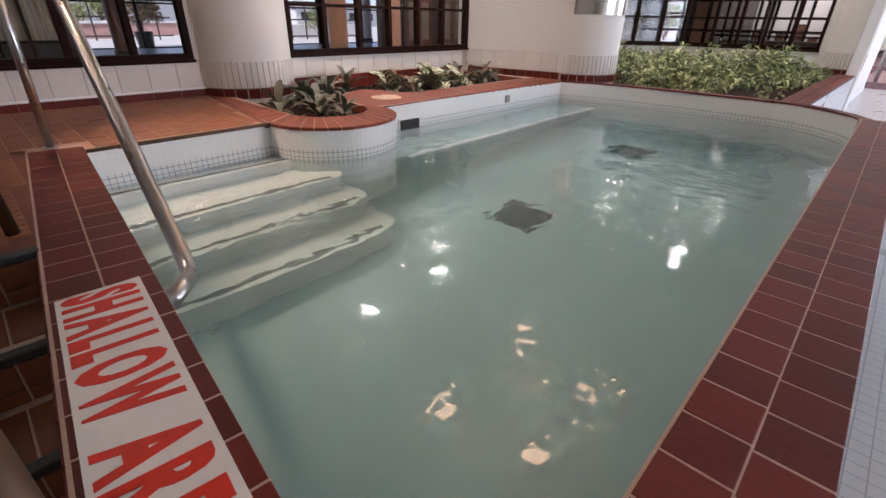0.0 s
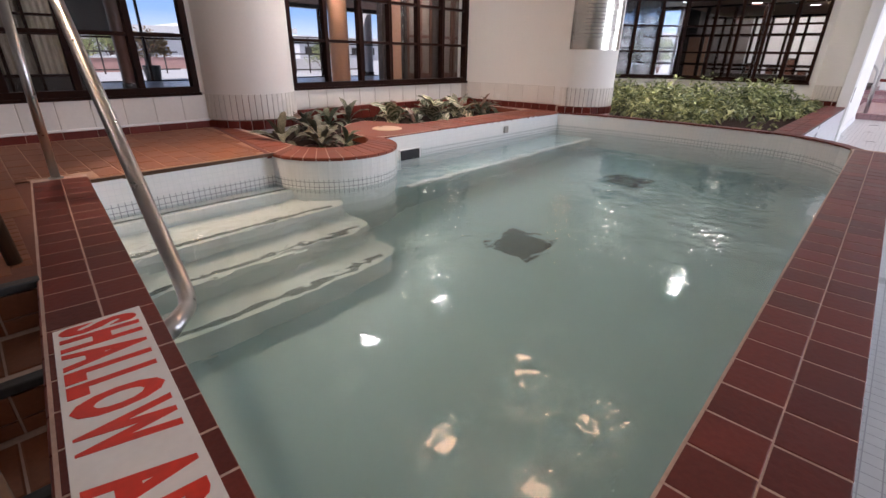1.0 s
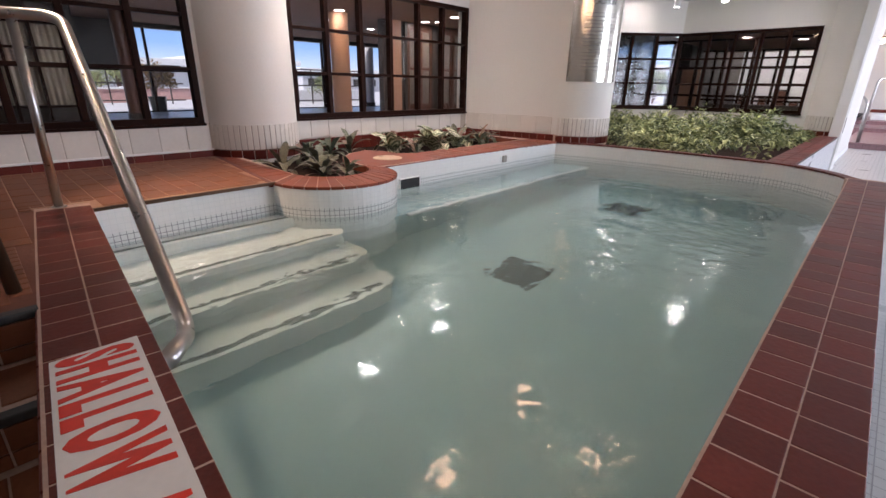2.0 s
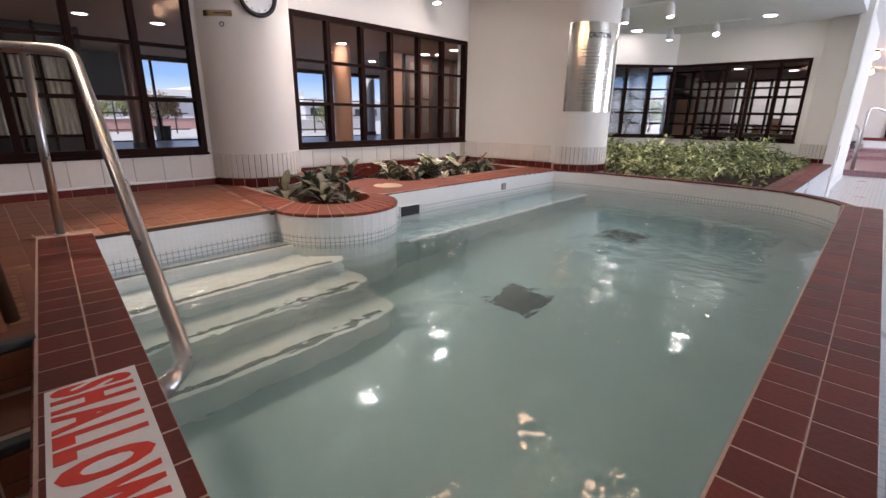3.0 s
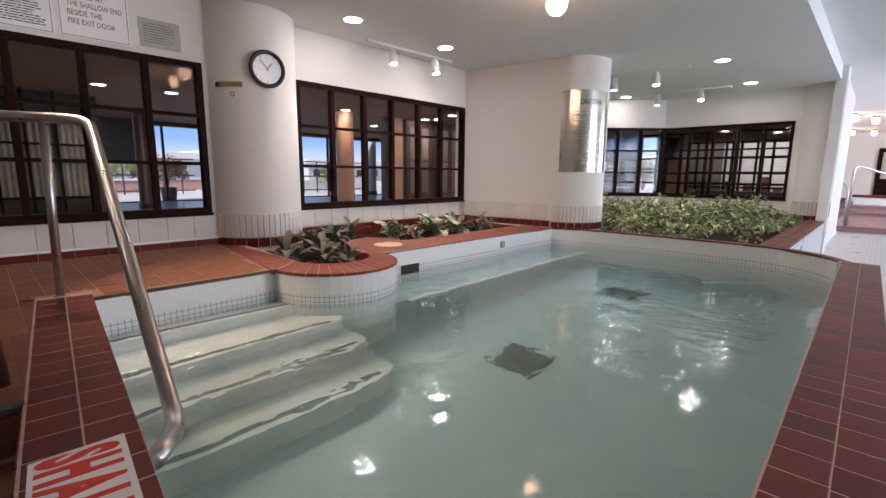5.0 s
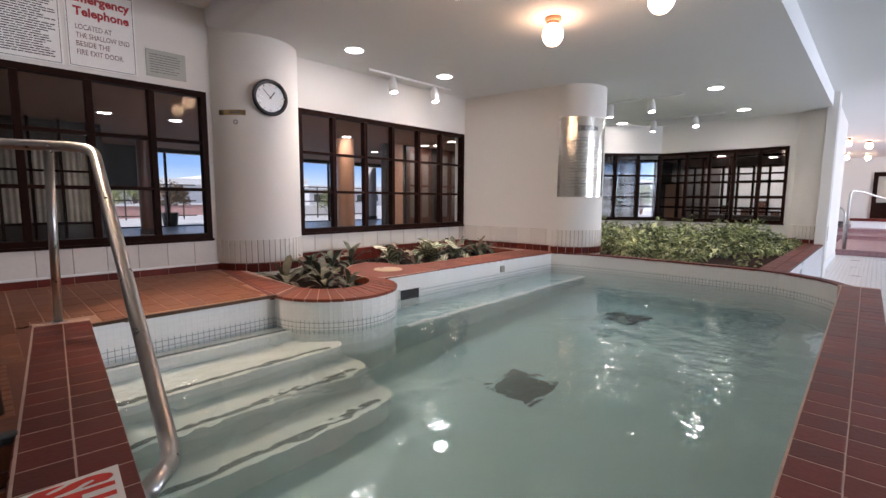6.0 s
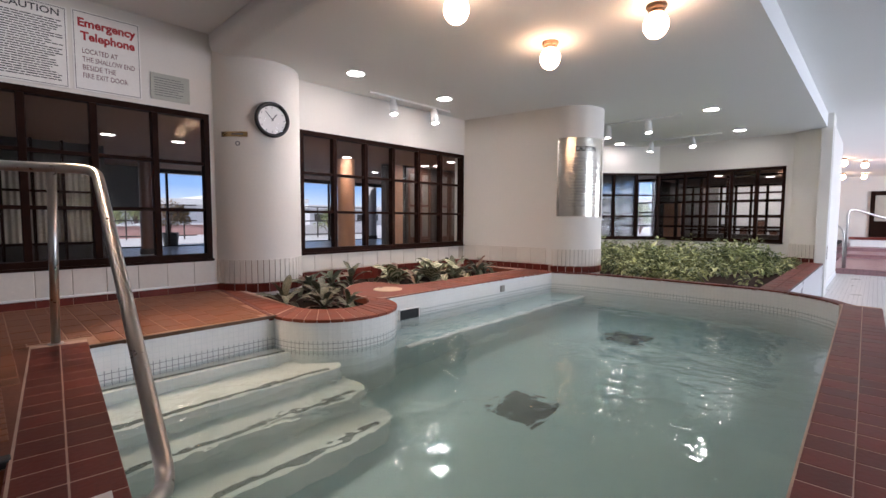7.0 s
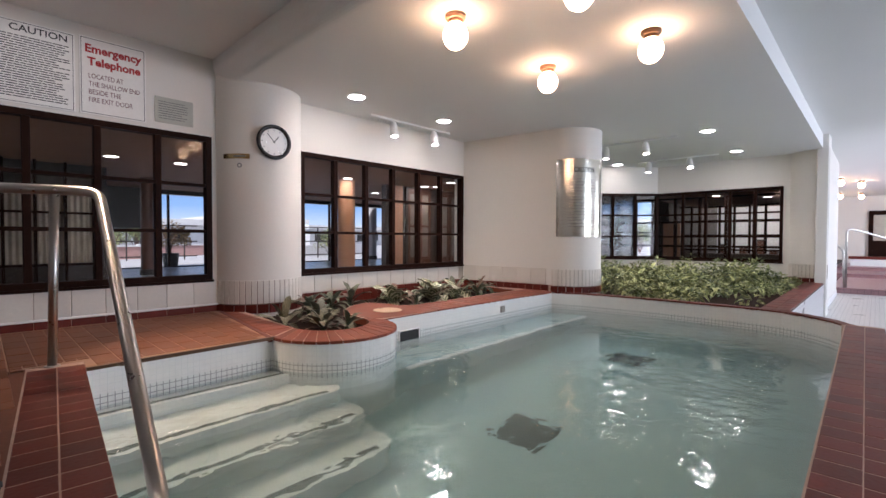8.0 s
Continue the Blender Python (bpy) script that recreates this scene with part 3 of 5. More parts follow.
part("ledge_face", strip([(5.08, 0.5535), (9.0, 0.5535)], LOW_FLOOR_Z, -0.02), FLOOR_MOSAIC, bed2, "white tiled ledge side")

# ---- walls ----


def window_wall(name, u0, u1, openings, y0, y1, z0, z1, m=None, label="white painted wall"):
    """A wall along x with openings (x0, x1, sill, head) through it."""
    bm = bmesh.new()
    x = u0
    for a, b, s, h in openings:
        if a > x:
            box(bm, x, y0, z0, a, y1, z1)
        box(bm, a, y0, z0, b, y1, s)
        box(bm, a, y0, h, b, y1, z1)
        x = b
    if u1 > x:
        box(bm, x, y0, z0, u1, y1, z1)
    if m is not None:
        bmesh.ops.transform(bm, matrix=m, verts=bm.verts)
    return structure(name, bm, PAINT, label, "wall")


WIN_L = (-2.52, 1.43, SILL_Z, HEAD_Z)
WIN_C = (2.27, 4.75, SILL_Z, HEAD_Z)
window_wall("wall_north", -4.15, 5.2, [WIN_L, WIN_C], WALL_V, WALL_V + 0.16, -0.25, 2.3)
structure("wall_west", boxed(-4.15, -6.2, -0.6, -4.0, 4.2, 2.3), PAINT, "white painted wall", "wall")
# wall that runs out to the round column
wb = prism([(4.77, 4.2), (4.975, 2.84), (5.12, 2.86), (5.0, 4.2)], -0.25, 2.05)
structure("wall_column_side", wb, PAINT, "cream painted wall that ends in a round column", "wall")
structure("wall_bed_north", boxed(5.2, 4.2, -0.25, 7.9, 4.36, 2.05), PAINT, "white painted wall", "wall")
# chamfered window wall and east window wall of the back bed
CH_A, CH_B = Vector((8.95, 3.0)), Vector((7.76, 4.23))
ch_len = (CH_B - CH_A).length
ch_m = Matrix.Translation((CH_A.x, CH_A.y, 0)) @ Matrix.Rotation(math.atan2(CH_B.y - CH_A.y, CH_B.x - CH_A.x), 4, 'Z')
window_wall("wall_chamfer", 0, ch_len, [(0.0, ch_len - 0.1, SILL_Z, HEAD_Z - 0.015)], -0.16, 0.0, -0.25, 2.05, ch_m)
ew_m = Matrix.Translation((8.95, 0.7, 0)) @ Matrix.Rotation(radians(90), 4, 'Z')
window_wall("wall_east", 0, 2.36, [(0.385, 2.36, SILL_Z, HEAD_Z - 0.02)], -0.16, 0.0, -0.25, 2.05, ew_m)
structure("pilaster", boxed(8.70, 0.530, LOW_FLOOR_Z, 9.16, 0.665, CEIL_Z + 0.02, bevel=0.006), PAINT, "white painted square pilaster", "wall")
structure("wall_corridor", boxed(9.16, 0.585, LOW_FLOOR_Z, 12.3, 0.80, CEIL_Z + 0.02), PAINT, "white painted corridor wall", "wall")
structure("corridor_skirting", boxed(9.17, 0.575, LOW_FLOOR_Z, 12.3, 0.584, LOW_FLOOR_Z + 0.10, bevel=0.003), LAMP_WHITE, "white skirting", "baseboard")
structure("wall_corridor_far_side", prism([(12.3, 0.66), (22.0, 1.35), (22.0, 1.50), (12.3, 0.80)], LOW_FLOOR_Z, CEIL_Z + 0.02), PAINT, "white painted corridor wall", "wall")
structure("wall_far_east", boxed(22.0, -6.2, LOW_FLOOR_Z, 22.2, 1.5, CEIL_Z + 0.02), PAINT, "pale blue-white end wall", "wall")
# far side of the pool hall, with tall windows
window_wall("wall_south", -4.15, 22.2, [(4.9, 7.7, 0.0, 2.1), (13.4, 17.6, 0.0, 2.1)], -6.2, -6.0, -0.6, 2.3)

# columns with a band of upright tiles at the foot


def column(name, c, z1, a0, a1, label, r=COL_R, s0=0, s1=360):
    col = thing(name, label, "column", at=(c[0], c[1], 0), kind="structure")
    part("shaft", lathe([(r, -0.25), (r, z1)], 64, a0=s0, a1=s1), PAINT, col, smooth=True)
    part("joint_band", lathe([(r + 0.0015, 0.055), (r + 0.0015, 0.265)], 64, a0=s0, a1=s1), TILE_JOINT, col, smooth=True)
    n = round(52 * r / COL_R)
    step = 360 / n
    w = 2 * math.pi * r / n
    me = tile_mesh("upright_tile", w - 0.005, 0.205, 0.007, WHITE_TILE, 0.003)
    red = tile_mesh("red_foot_tile", w * 2 - 0.006, 0.075, 0.009, RED_TILE, 0.003)
    for i in range(n):
        a = i * step
        if a0 <= a <= a1:
            base = Matrix.Rotation(radians(a), 4, 'Z') @ Matrix.Translation((r + 0.0065, 0, 0.165)) @ Euler((radians(90), 0, radians(90))).to_matrix().to_4x4()
            share("upright_tile", me, base, col)
            if i % 2 == 0:
                low = Matrix.Rotation(radians(a + step / 2), 4, 'Z') @ Matrix.Translation((r + 0.009, 0, 0.018)) @ Euler((radians(90), 0, radians(90))).to_matrix().to_4x4()
                share("red_foot_tile", red, low, col)
    return col


column("column_deck", COL_A, SOFFIT_Z + 0.1, 175, 365, "round cream painted column with a band of upright tiles")
column("column_pool", COL_B, SOFFIT_Z + 0.02, 165, 330, "round cream painted column carrying a steel notice")
column("column_corridor", (9.15, 0.677), SOFFIT_Z + 0.02, 100, 203, "round white column beside the corridor", 0.38, 88, 204)

# ---- tiled bands below the windows ----


def tile_band(name, start, along, up_z0, up_z1, length, w, mat, parent_label, normal_turn, gap=0.004, backing=BAND_JOINT, proud=0.008):
    """A row of upright wall tiles as pieces on a thin backing."""
    d = Vector(along).normalized()
    th = thing(name, parent_label, "wall tiles", kind="structure")
    ang = math.degrees(math.atan2(d.y, d.x))
    h = up_z1 - up_z0
    m0 = pose(start[0], start[1], 0, 0, 0, ang)
    bk = boxed(0, -0.003, up_z0, length, 0.02, up_z1)
    bmesh.ops.transform(bk, matrix=m0, verts=bk.verts)
    part("backing", bk, backing, th)
    me = tile_mesh("wall_tile", w - gap, h - gap, 0.006, mat, 0.003)
    for i in range(int(length / w)):
        share("wall_tile", me, m0 @ Matrix.Translation((w * (i + 0.5), -proud, (up_z0 + up_z1) / 2)) @ Euler((radians(90), 0, 0)).to_matrix().to_4x4(), th)
    return th


tile_band("white_tile_band_deck", (-2.58, WALL_V), (1, 0), 0.062, 0.272, 4.065, 0.203, WHITE_TILE, "cream glazed tiles under the window", 0)
tile_band("red_skirting_deck", (-2.58, WALL_V), (1, 0), -0.01, 0.056, 4.065, 0.203, RED_TILE, "dark red skirting tiles at the deck", 0, backing=GROUT, proud=0.012)
tile_band("white_tile_band_planter", (2.22, WALL_V), (1, 0), 0.085, 0.276, 2.54, 0.203, WHITE_TILE, "cream glazed tiles under the window", 0)
tile_band("red_skirting_planter", (2.2, WALL_V), (1, 0), -0.06, 0.080, 2.56, 0.105, RED_TILE, "dark red skirting tiles behind the plants", 0, backing=GROUT, proud=0.012)
tile_band("white_tile_band_column_side", (4.77, 4.19), (0.150, -0.989), 0.075, 0.27, 1.22, 0.203, WHITE_TILE, "cream glazed tiles at the wall foot", 0)
tile_band("red_skirting_column_side", (4.77, 4.19), (0.150, -0.989), -0.02, 0.070, 1.32, 0.105, RED_TILE, "dark red skirting tiles at the wall foot", 0, backing=GROUT, proud=0.012)
tile_band("red_skirting_back_bed", (8.95, 3.0), (0, -1), -0.06, 0.03, 2.1, 0.105, RED_TILE, "dark red skirting tiles behind the plants", 0, backing=GROUT, proud=0.012)
structure("ledge_trim", boxed(-2.5, WALL_V - 0.022, 0.052, 1.50, WALL_V, 0.068, bevel=0.004), SIGN_WHITE, "thin pale trim above the skirting", "trim")

# ---- windows ----


def window(name, m, x0, x1, z0, z1, mulls, bars, label):
    """Dark timber grid window on the plane y = 0 of m: frame, mullions, bars and panes."""
    w = thing(name, label, "window", "timber grid windows", kind="structure")
    w.matrix_world = m
    fw, d0, d1 = 0.045, -0.012, 0.07
    fr = bmesh.new()
    box(fr, x0, d0, z0, x1, d1, z0 + fw), box(fr, x0, d0, z1 - fw, x1, d1, z1)
    box(fr, x0, d0, z0 + fw, x0 + fw, d1, z1 - fw), box(fr, x1 - fw, d0, z0 + fw, x1, d1, z1 - fw)
    part("window_frame", fr, FRAME_WOOD, w)
    for x in mulls:
        part("mullion", boxed(x - 0.023, d0 + 0.004, z0 + fw, x + 0.023, d1 - 0.01, z1 - fw, bevel=0.004), FRAME_WOOD, w)
    for z in bars:
        part("glazing_bar", boxed(x0 + fw, d0 + 0.012, z - 0.014, x1 - fw, d1 - 0.02, z + 0.014, bevel=0.003), FRAME_WOOD, w)
    part("sill", boxed(x0 - 0.01, d0 - 0.012, z0 - 0.022, x1 + 0.01, d1, z0, bevel=0.004), FRAME_WOOD, w)
    xs, zs = [x0 + fw, *mulls, x1 - fw], [z0 + fw, *bars, z1 - fw]
    for a, b in zip(xs, xs[1:]):
        for c, e in zip(zs, zs[1:]):
            pn = part("pane", boxed(a, 0.030, c, b, 0.035, e), GLASS, w)
            pn.visible_shadow = False
    return w


NW = pose(0, WALL_V, 0)
window("window_1", NW, *WIN_L, [-2.12 + 0.393 * i for i in range(9)], BAR_Z, "dark brown timber grid window looking into a dim hall")
window("window_2", NW, *WIN_C, [2.683, 3.09, 3.487, 3.903, 4.305], BAR_Z, "dark brown timber grid window onto a hall and terrace")
window("window_3", ch_m @ pose(0, 0, 0, 0, 0, 180) @ pose(-ch_len, 0, 0), 0.1, ch_len + 0.02, SILL_Z, HEAD_Z - 0.015, [ch_len - 0.42 * i for i in (1, 2, 3)], BAR_Z, "dark brown timber grid window behind the plants")
window("window_4", ew_m @ pose(0, 0, 0, 0, 0, 180) @ pose(-2.36, 0, 0), 0.02, 2.36 - 0.385, SILL_Z, HEAD_Z - 0.02, [2.36 - (v - 0.7) for v in (2.56, 2.19, 1.82, 1.46)], (0.69, 1.09), "dark brown timber grid window behind the plants")

# ---- ceilings ----
structure("ceiling", boxed(-4.15, -6.2, CEIL_Z, 22.2, 4.36, CEIL_Z + 0.12), CEIL, "white painted upper ceiling", "ceiling")
SOF_W, SOF_R = 1.45, 0.14
profile = [(SOF_W, CEIL_Z - 0.002)] + [(SOF_W + SOF_R - SOF_R * math.cos(radians(a)), SOFFIT_Z + SOF_R - SOF_R * math.sin(radians(a))) for a in range(0, 91, 9)] + [(9.6, SOFFIT_Z), (9.6, CEIL_Z - 0.002)]
sof = prism(profile, -4.23, -0.60)
bmesh.ops.transform(sof, matrix=Matrix.Rotation(radians(90), 4, 'X'), verts=sof.verts)
structure("ceiling_soffit", sof, CEIL, "white painted dropped ceiling over the pool", "ceiling")

# ---- light fittings ----


def globe_light(x, y, z, r, base_mat, label):
    g = thing("globe_light", label, "ceiling lamp", "opal globe ceiling lamps", (x, y, z))
    part("base", lathe([(0, 0), (0.062, 0), (0.064, -0.014), (0.055, -0.026), (0.046, -0.030), (0.046, -0.050), (0, -0.050)], 28), base_mat, g, smooth=False)
    part("globe", lathe([(r * math.sin(radians(a)), -0.046 - r + r * math.cos(radians(a)) * 1.08) for a in range(0, 181, 12)], 28), GLOBE, g, "lit opal glass globe", smooth=True)
    return g


for x, y, mat in ((2.04, 1.87, COPPER_BASE), (3.14, 1.89, COPPER_BASE), (3.07, 1.085, BRONZE), (2.12, 1.10, BRONZE)):
    globe_light(x, y, SOFFIT_Z, 0.077, mat, "lit round opal globe lamp on the soffit")
for x, y in ((15.2, 0.687), (16.15, 0.317), (19.95, 0.907), (20.4, 0.40), (15.0, -2.0)):
    globe_light(x, y, CEIL_Z, 0.075, BRONZE, "lit round opal globe lamp in the corridor")

# the three CEIL_Z fittings are unseen; the last only carries the added lamp
for x, y, z in DOWNLIGHTS:
    d = thing("recessed_downlight", "lit white recessed ceiling downlight", "downlight", "recessed downlights", (x, y, z))
    part("trim_ring", lathe([(0.073, 0.0), (0.094, 0.0), (0.092, -0.007), (0.076, -0.004)], 28), LAMP_WHITE, d)
    part("lens", lathe([(0, -0.0035), (0.074, -0.0035)], 28), TRACK_LENS if z > SOFFIT_Z or y == 3.43 else LENS, d, "glowing lens")


def track_light(a, b, z, heads, label, power=27):
    """A ceiling track from a to b with can heads (fraction along it, aim point)."""
    t = thing("track_light", label, "track light", "track lights", (a[0], a[1], z))
    dx, dy = b[0] - a[0], b[1] - a[1]
    ln, ang = math.hypot(dx, dy), math.degrees(math.atan2(dy, dx))
    rot = pose(0, 0, 0, 0, 0, ang)
    tr = boxed(0, -0.018, -0.022, ln, 0.018, 0.0, bevel=0.003)
    bmesh.ops.transform(tr, matrix=rot, verts=tr.verts)
    part("track", tr, LAMP_WHITE, t)
    for f, aim in heads:
        p = Vector((dx * f, dy * f, -0.022))
        part("stem", tube([p, p + Vector((0, 0, -0.045))], 0.008, 8), LAMP_WHITE, t)
        top = p + Vector((0, 0, -0.045))
        d = (Vector(aim) - Vector((a[0], a[1], z)) - top).normalized()
        m = Matrix.Translation(top - d * 0.01) @ d.to_track_quat('Z', 'Y').to_matrix().to_4x4()
        head = part("can", lathe([(0, -0.03), (0.022, -0.03), (0.040, -0.012), (0.046, 0.03), (0.050, 0.145), (0.043, 0.145), (0.040, 0.125)], 22, m=m), LAMP_WHITE, t, "white can head", smooth=False)
        part("lens", lathe([(0, 0.128), (0.041, 0.128)], 22, m=m), TRACK_LENS, head, "glowing lens")
        at = Vector((a[0], a[1], z)) + top + d * 0.15
        lamp("track_lamp", 'SPOT', look(at, aim), power, NEUTRAL, 0.03, cone=75, blend=0.8)
    return t


track_light((2.99, 4.0), (4.24, 3.99), SOFFIT_Z, [(0.26, (3.25, 3.55, 0)), (0.78, (3.9, 3.6, 0))], "white ceiling track with two can spotlights over the planter")
track_light((6.33, 2.95), (6.38, 1.90), SOFFIT_Z, [(0.10, (6.2, 2.8, 0)), (0.62, (6.0, 2.0, 0))], "white ceiling track with two can spotlights over the plants", 62)
track_light((8.12, 3.05), (8.15, 1.82), SOFFIT_Z, [(0.14, (7.9, 2.9, 0)), (0.66, (7.3, 1.8, 0))], "white ceiling track with two can spotlights over the plants", 42)

# ---- stainless handrail between the steps and the pool ----
rail = thing("handrail", "brushed stainless steel handrail standing on the curb", "handrail", at=(0, 0, 0))
RZ = 0.872
main = rounded([(-0.02, 2.945, RZ), (0.08, 2.925, RZ), (0.425, 2.80, RZ), (0.337, 1.375, -0.100), (0.222, 1.130, -0.025)], 0.085)
part("main_tube", tube(main, 0.0240, 18), STEEL, rail, smooth=True)
part("post", tube([(0.250, 2.945, -0.002), (0.262, 2.865, RZ - 0.01)], 0.0190, 18), STEEL, rail, smooth=True)
part("post_flange", lathe([(0.0, 0.006), (0.030, 0.006), (0.033, 0.0), (0, 0.0)], 20, m=pose(0.250, 2.945, 0)), STEEL, rail)
stair_rail = thing("stair_handrail", "stainless steel handrail beside the outer steps", "handrail")
part("rail_tube", tube(rounded([(-0.045, 2.945, RZ), (-0.10, 2.93, RZ), (-0.06, 1.8, RZ - 0.01), (-0.075, 0.42, 0.40), (-0.075, 0.30, 0.36)], 0.12), 0.0225, 16), STEEL, stair_rail, smooth=True)
part("post", tube([(0.0, 1.80, 0.0), (-0.045, 1.80, RZ - 0.02)], 0.019, 14), BRONZE, stair_rail, smooth=True)
part("post", tube([(-0.05, 0.43, LOW_FLOOR_Z), (-0.06, 0.42, 0.40)], 0.021, 14), BRONZE, stair_rail, smooth=True)

# ---- depth sign on the curb ----
notice = thing("shallow_sign", "white plate with red letters lying on the curb", "sign")
S0, S1 = 0.10, 1.150


def on_curb(s, n, z):
    x, y = curb_pt(s, n)
    return (x, y, z)


plate = bmesh.new()
prism([curb_pt(S0, 0.030), curb_pt(S1, 0.034), curb_pt(S1 - 0.014, 0.206), curb_pt(S0, 0.206)], 0.0005, 0.004, plate)
part("plate", plate, SIGN_WHITE, notice)
for word, start, length in (("SHALLOW", 1.130, 0.484), ("AREA", 0.594, 0.29)):
    sizes = [text_mesh(ch, 0.045)[1] for ch in word]
    gap = 0.010
    k = (length - gap * (len(word) - 1)) / sum(sizes)
    s = start
    for ch, w in zip(word, sizes):
        lettering("letter", ch, SIGN_RED, notice, on_curb(s, 0.196, 0.004), (-CD.x, -CD.y, 0), (-CN.x, -CN.y, 0), w * k, 0.150, bold=0.045, depth=0.0012)
        s -= w * k + gap

# ---- notices on the wall ----
rng = random.Random(4)
Y = WALL_V


def board(name, x0, x1, z0, z1, mat, label, border=True):
    b = thing(name, label, "sign")
    part("board", boxed(x0, Y - 0.008, z0, x1, Y - 0.001, z1, bevel=0.001), mat, b)
    if border:
        f, e = bmesh.new(), 0.011
        for q in ((x0 + e, z0 + e, x1 - e, z0 + e + 0.003), (x0 + e, z1 - e - 0.003, x1 - e, z1 - e), (x0 + e, z0 + e, x0 + e + 0.003, z1 - e), (x1 - e - 0.003, z0 + e, x1 - e, z1 - e)):
            box(f, q[0], Y - 0.0092, q[1], q[2], Y - 0.008, q[3])
        part("border_line", f, INK, b)
    return b


R, U = (1, 0, 0), (0, 0, 1)
c1 = board("caution_board", 0.055, 0.508, 1.548, 2.108, SIGN_WHITE, "white caution notice with black print above the window")
lettering("heading", "CAUTION", INK, c1, (0.165, Y - 0.0081, 2.035), R, U, 0.30, 0.046, bold=0.012)
bar_lines(rng, c1, (0.085, Y - 0.0081, 2.000), R, U, 0.395, 26, 0.0163, 0.0068, INK)
c2 = board("telephone_board", 0.530, 0.945, 1.552, 2.118, SIGN_WHITE, "white emergency telephone notice with red heading")
lettering("heading", "Emergency", SIGN_CRIMSON, c2, (0.566, Y - 0.0081, 1.985), R, U, 0.350, 0.080, bold=0.034)
lettering("heading", "Telephone", SIGN_CRIMSON, c2, (0.578, Y - 0.0081, 1.893), R, U, 0.330, 0.080, bold=0.034)
for i, (line, w) in enumerate((("LOCATED AT", 0.20), ("THE SHALLOW END", 0.30), ("BESIDE THE", 0.185), ("FIRE EXIT DOOR", 0.255))):
    lettering("text_line", line, SIGN_PLUM, c2, (0.585, Y - 0.0081, 1.818 - 0.058 * i), R, U, w * 1.06, 0.036, bold=0.002)
c3 = board("small_plaque", 1.005, 1.285, 1.578, 1.785, material("grey_green_plaque", (0.42, 0.43, 0.38), 0.35, vary=0.06), "small grey metal plaque with fine print", border=False)
bar_lines(rng, c3, (1.03, Y - 0.0081, 1.745), R, U, 0.22, 8, 0.019, 0.006, INK_SOFT)
for x, z in ((1.02, 1.77), (1.27, 1.77), (1.02, 1.592), (1.27, 1.592)):
    part("screw", lathe([(0, 0.002), (0.005, 0.0015), (0.006, 0)], 10, m=pose(x, Y - 0.008, z, 90)), STEEL, c3)

# ---- clock and brass plate on the deck column ----


def on_column(c, deg, z, off=0.0):
    a = radians(deg)
    return Matrix.Translation((c[0] + (COL_R + off) * math.cos(a), c[1] + (COL_R + off) * math.sin(a), z)) @ Matrix.Rotation(a + math.pi / 2, 4, 'Z') @ Matrix.Rotation(math.pi / 2, 4, 'X')


clock = thing("wall_clock", "round wall clock with black rim and white face", "clock")
clock.matrix_world = on_column(COL_A, 266, 1.490, 0.008)
part("rim", lathe([(0.118, 0.0), (0.148, 0.0), (0.154, 0.012), (0.150, 0.028), (0.138, 0.034), (0.124, 0.028), (0.118, 0.014)], 48), BLACK_PLASTIC, clock, "black plastic rim", smooth=True)
part("face", lathe([(0, 0.010), (0.120, 0.010)], 48), SIGN_WHITE, clock)
for i in range(12):
    part("hour_mark", boxed(-0.0025, 0.098, 0.011, 0.0025, 0.112, 0.0125, m=Matrix.Rotation(radians(30 * i), 4, 'Z')), INK_SOFT, clock)
part("hour_hand", boxed(-0.004, -0.012, 0.0135, 0.004, 0.062, 0.015, m=Matrix.Rotation(radians(-38), 4, 'Z')), INK, clock)
part("minute_hand", boxed(-0.003, -0.014, 0.016, 0.003, 0.090, 0.0172, m=Matrix.Rotation(radians(42), 4, 'Z')), INK, clock)
gm = glass("clock_glass")
cg = part("cover_glass", lathe([(0, 0.030), (0.07, 0.028), (0.124, 0.022)], 40), gm, clock, smooth=True)
cg.visible_shadow = False

pl = thing("brass_plate", "small curved brass name plate on the column", "plate", at=(COL_A[0], COL_A[1], 0))
part("plate", lathe([(COL_R + 0.001, 1.330), (COL_R + 0.006, 1.330), (COL_R + 0.006, 1.372), (COL_R + 0.001, 1.372)], 14, a0=205, a1=238), BRASS, pl, smooth=False)
part("engraved_line", lathe([(COL_R + 0.0068, 1.345), (COL_R + 0.0068, 1.357)], 8, a0=219, a1=233), INK_SOFT, pl)
part("round_stamp", lathe([(0.012, 0), (0.020, 0), (0.020, 0.002), (0.012, 0.002)], 20, m=on_column((0, 0), 226, 1.272, 0.001)), INK_SOFT, pl)

# ---- polished caution notice bent round the pool column ----
cs = thing("steel_caution_sign", "polished steel caution notice bent round the column", "sign", at=(COL_B[0], COL_B[1], 0))
A0, A1, Z0, Z1 = 186.0, 278.0, 0.672, 1.622
part("steel_sheet", lathe([(COL_R + 0.002, Z0), (COL_R + 0.006, Z0), (COL_R + 0.006, Z1), (COL_R + 0.002, Z1)], 40, a0=A0, a1=A1), MIRROR_STEEL, cs, smooth=False)
for a, z in ((A0 + 3, Z0 + 0.03), (A1 - 3, Z0 + 0.03), (A0 + 3, Z1 - 0.03), (A1 - 3, Z1 - 0.03)):
    part("screw", lathe([(0, 0.004), (0.007, 0.003), (0.008, 0)], 10, m=on_column((0, 0), a, z, 0.006)), STEEL, cs)
me, w, h = text_mesh("CAUTION", 0.01)
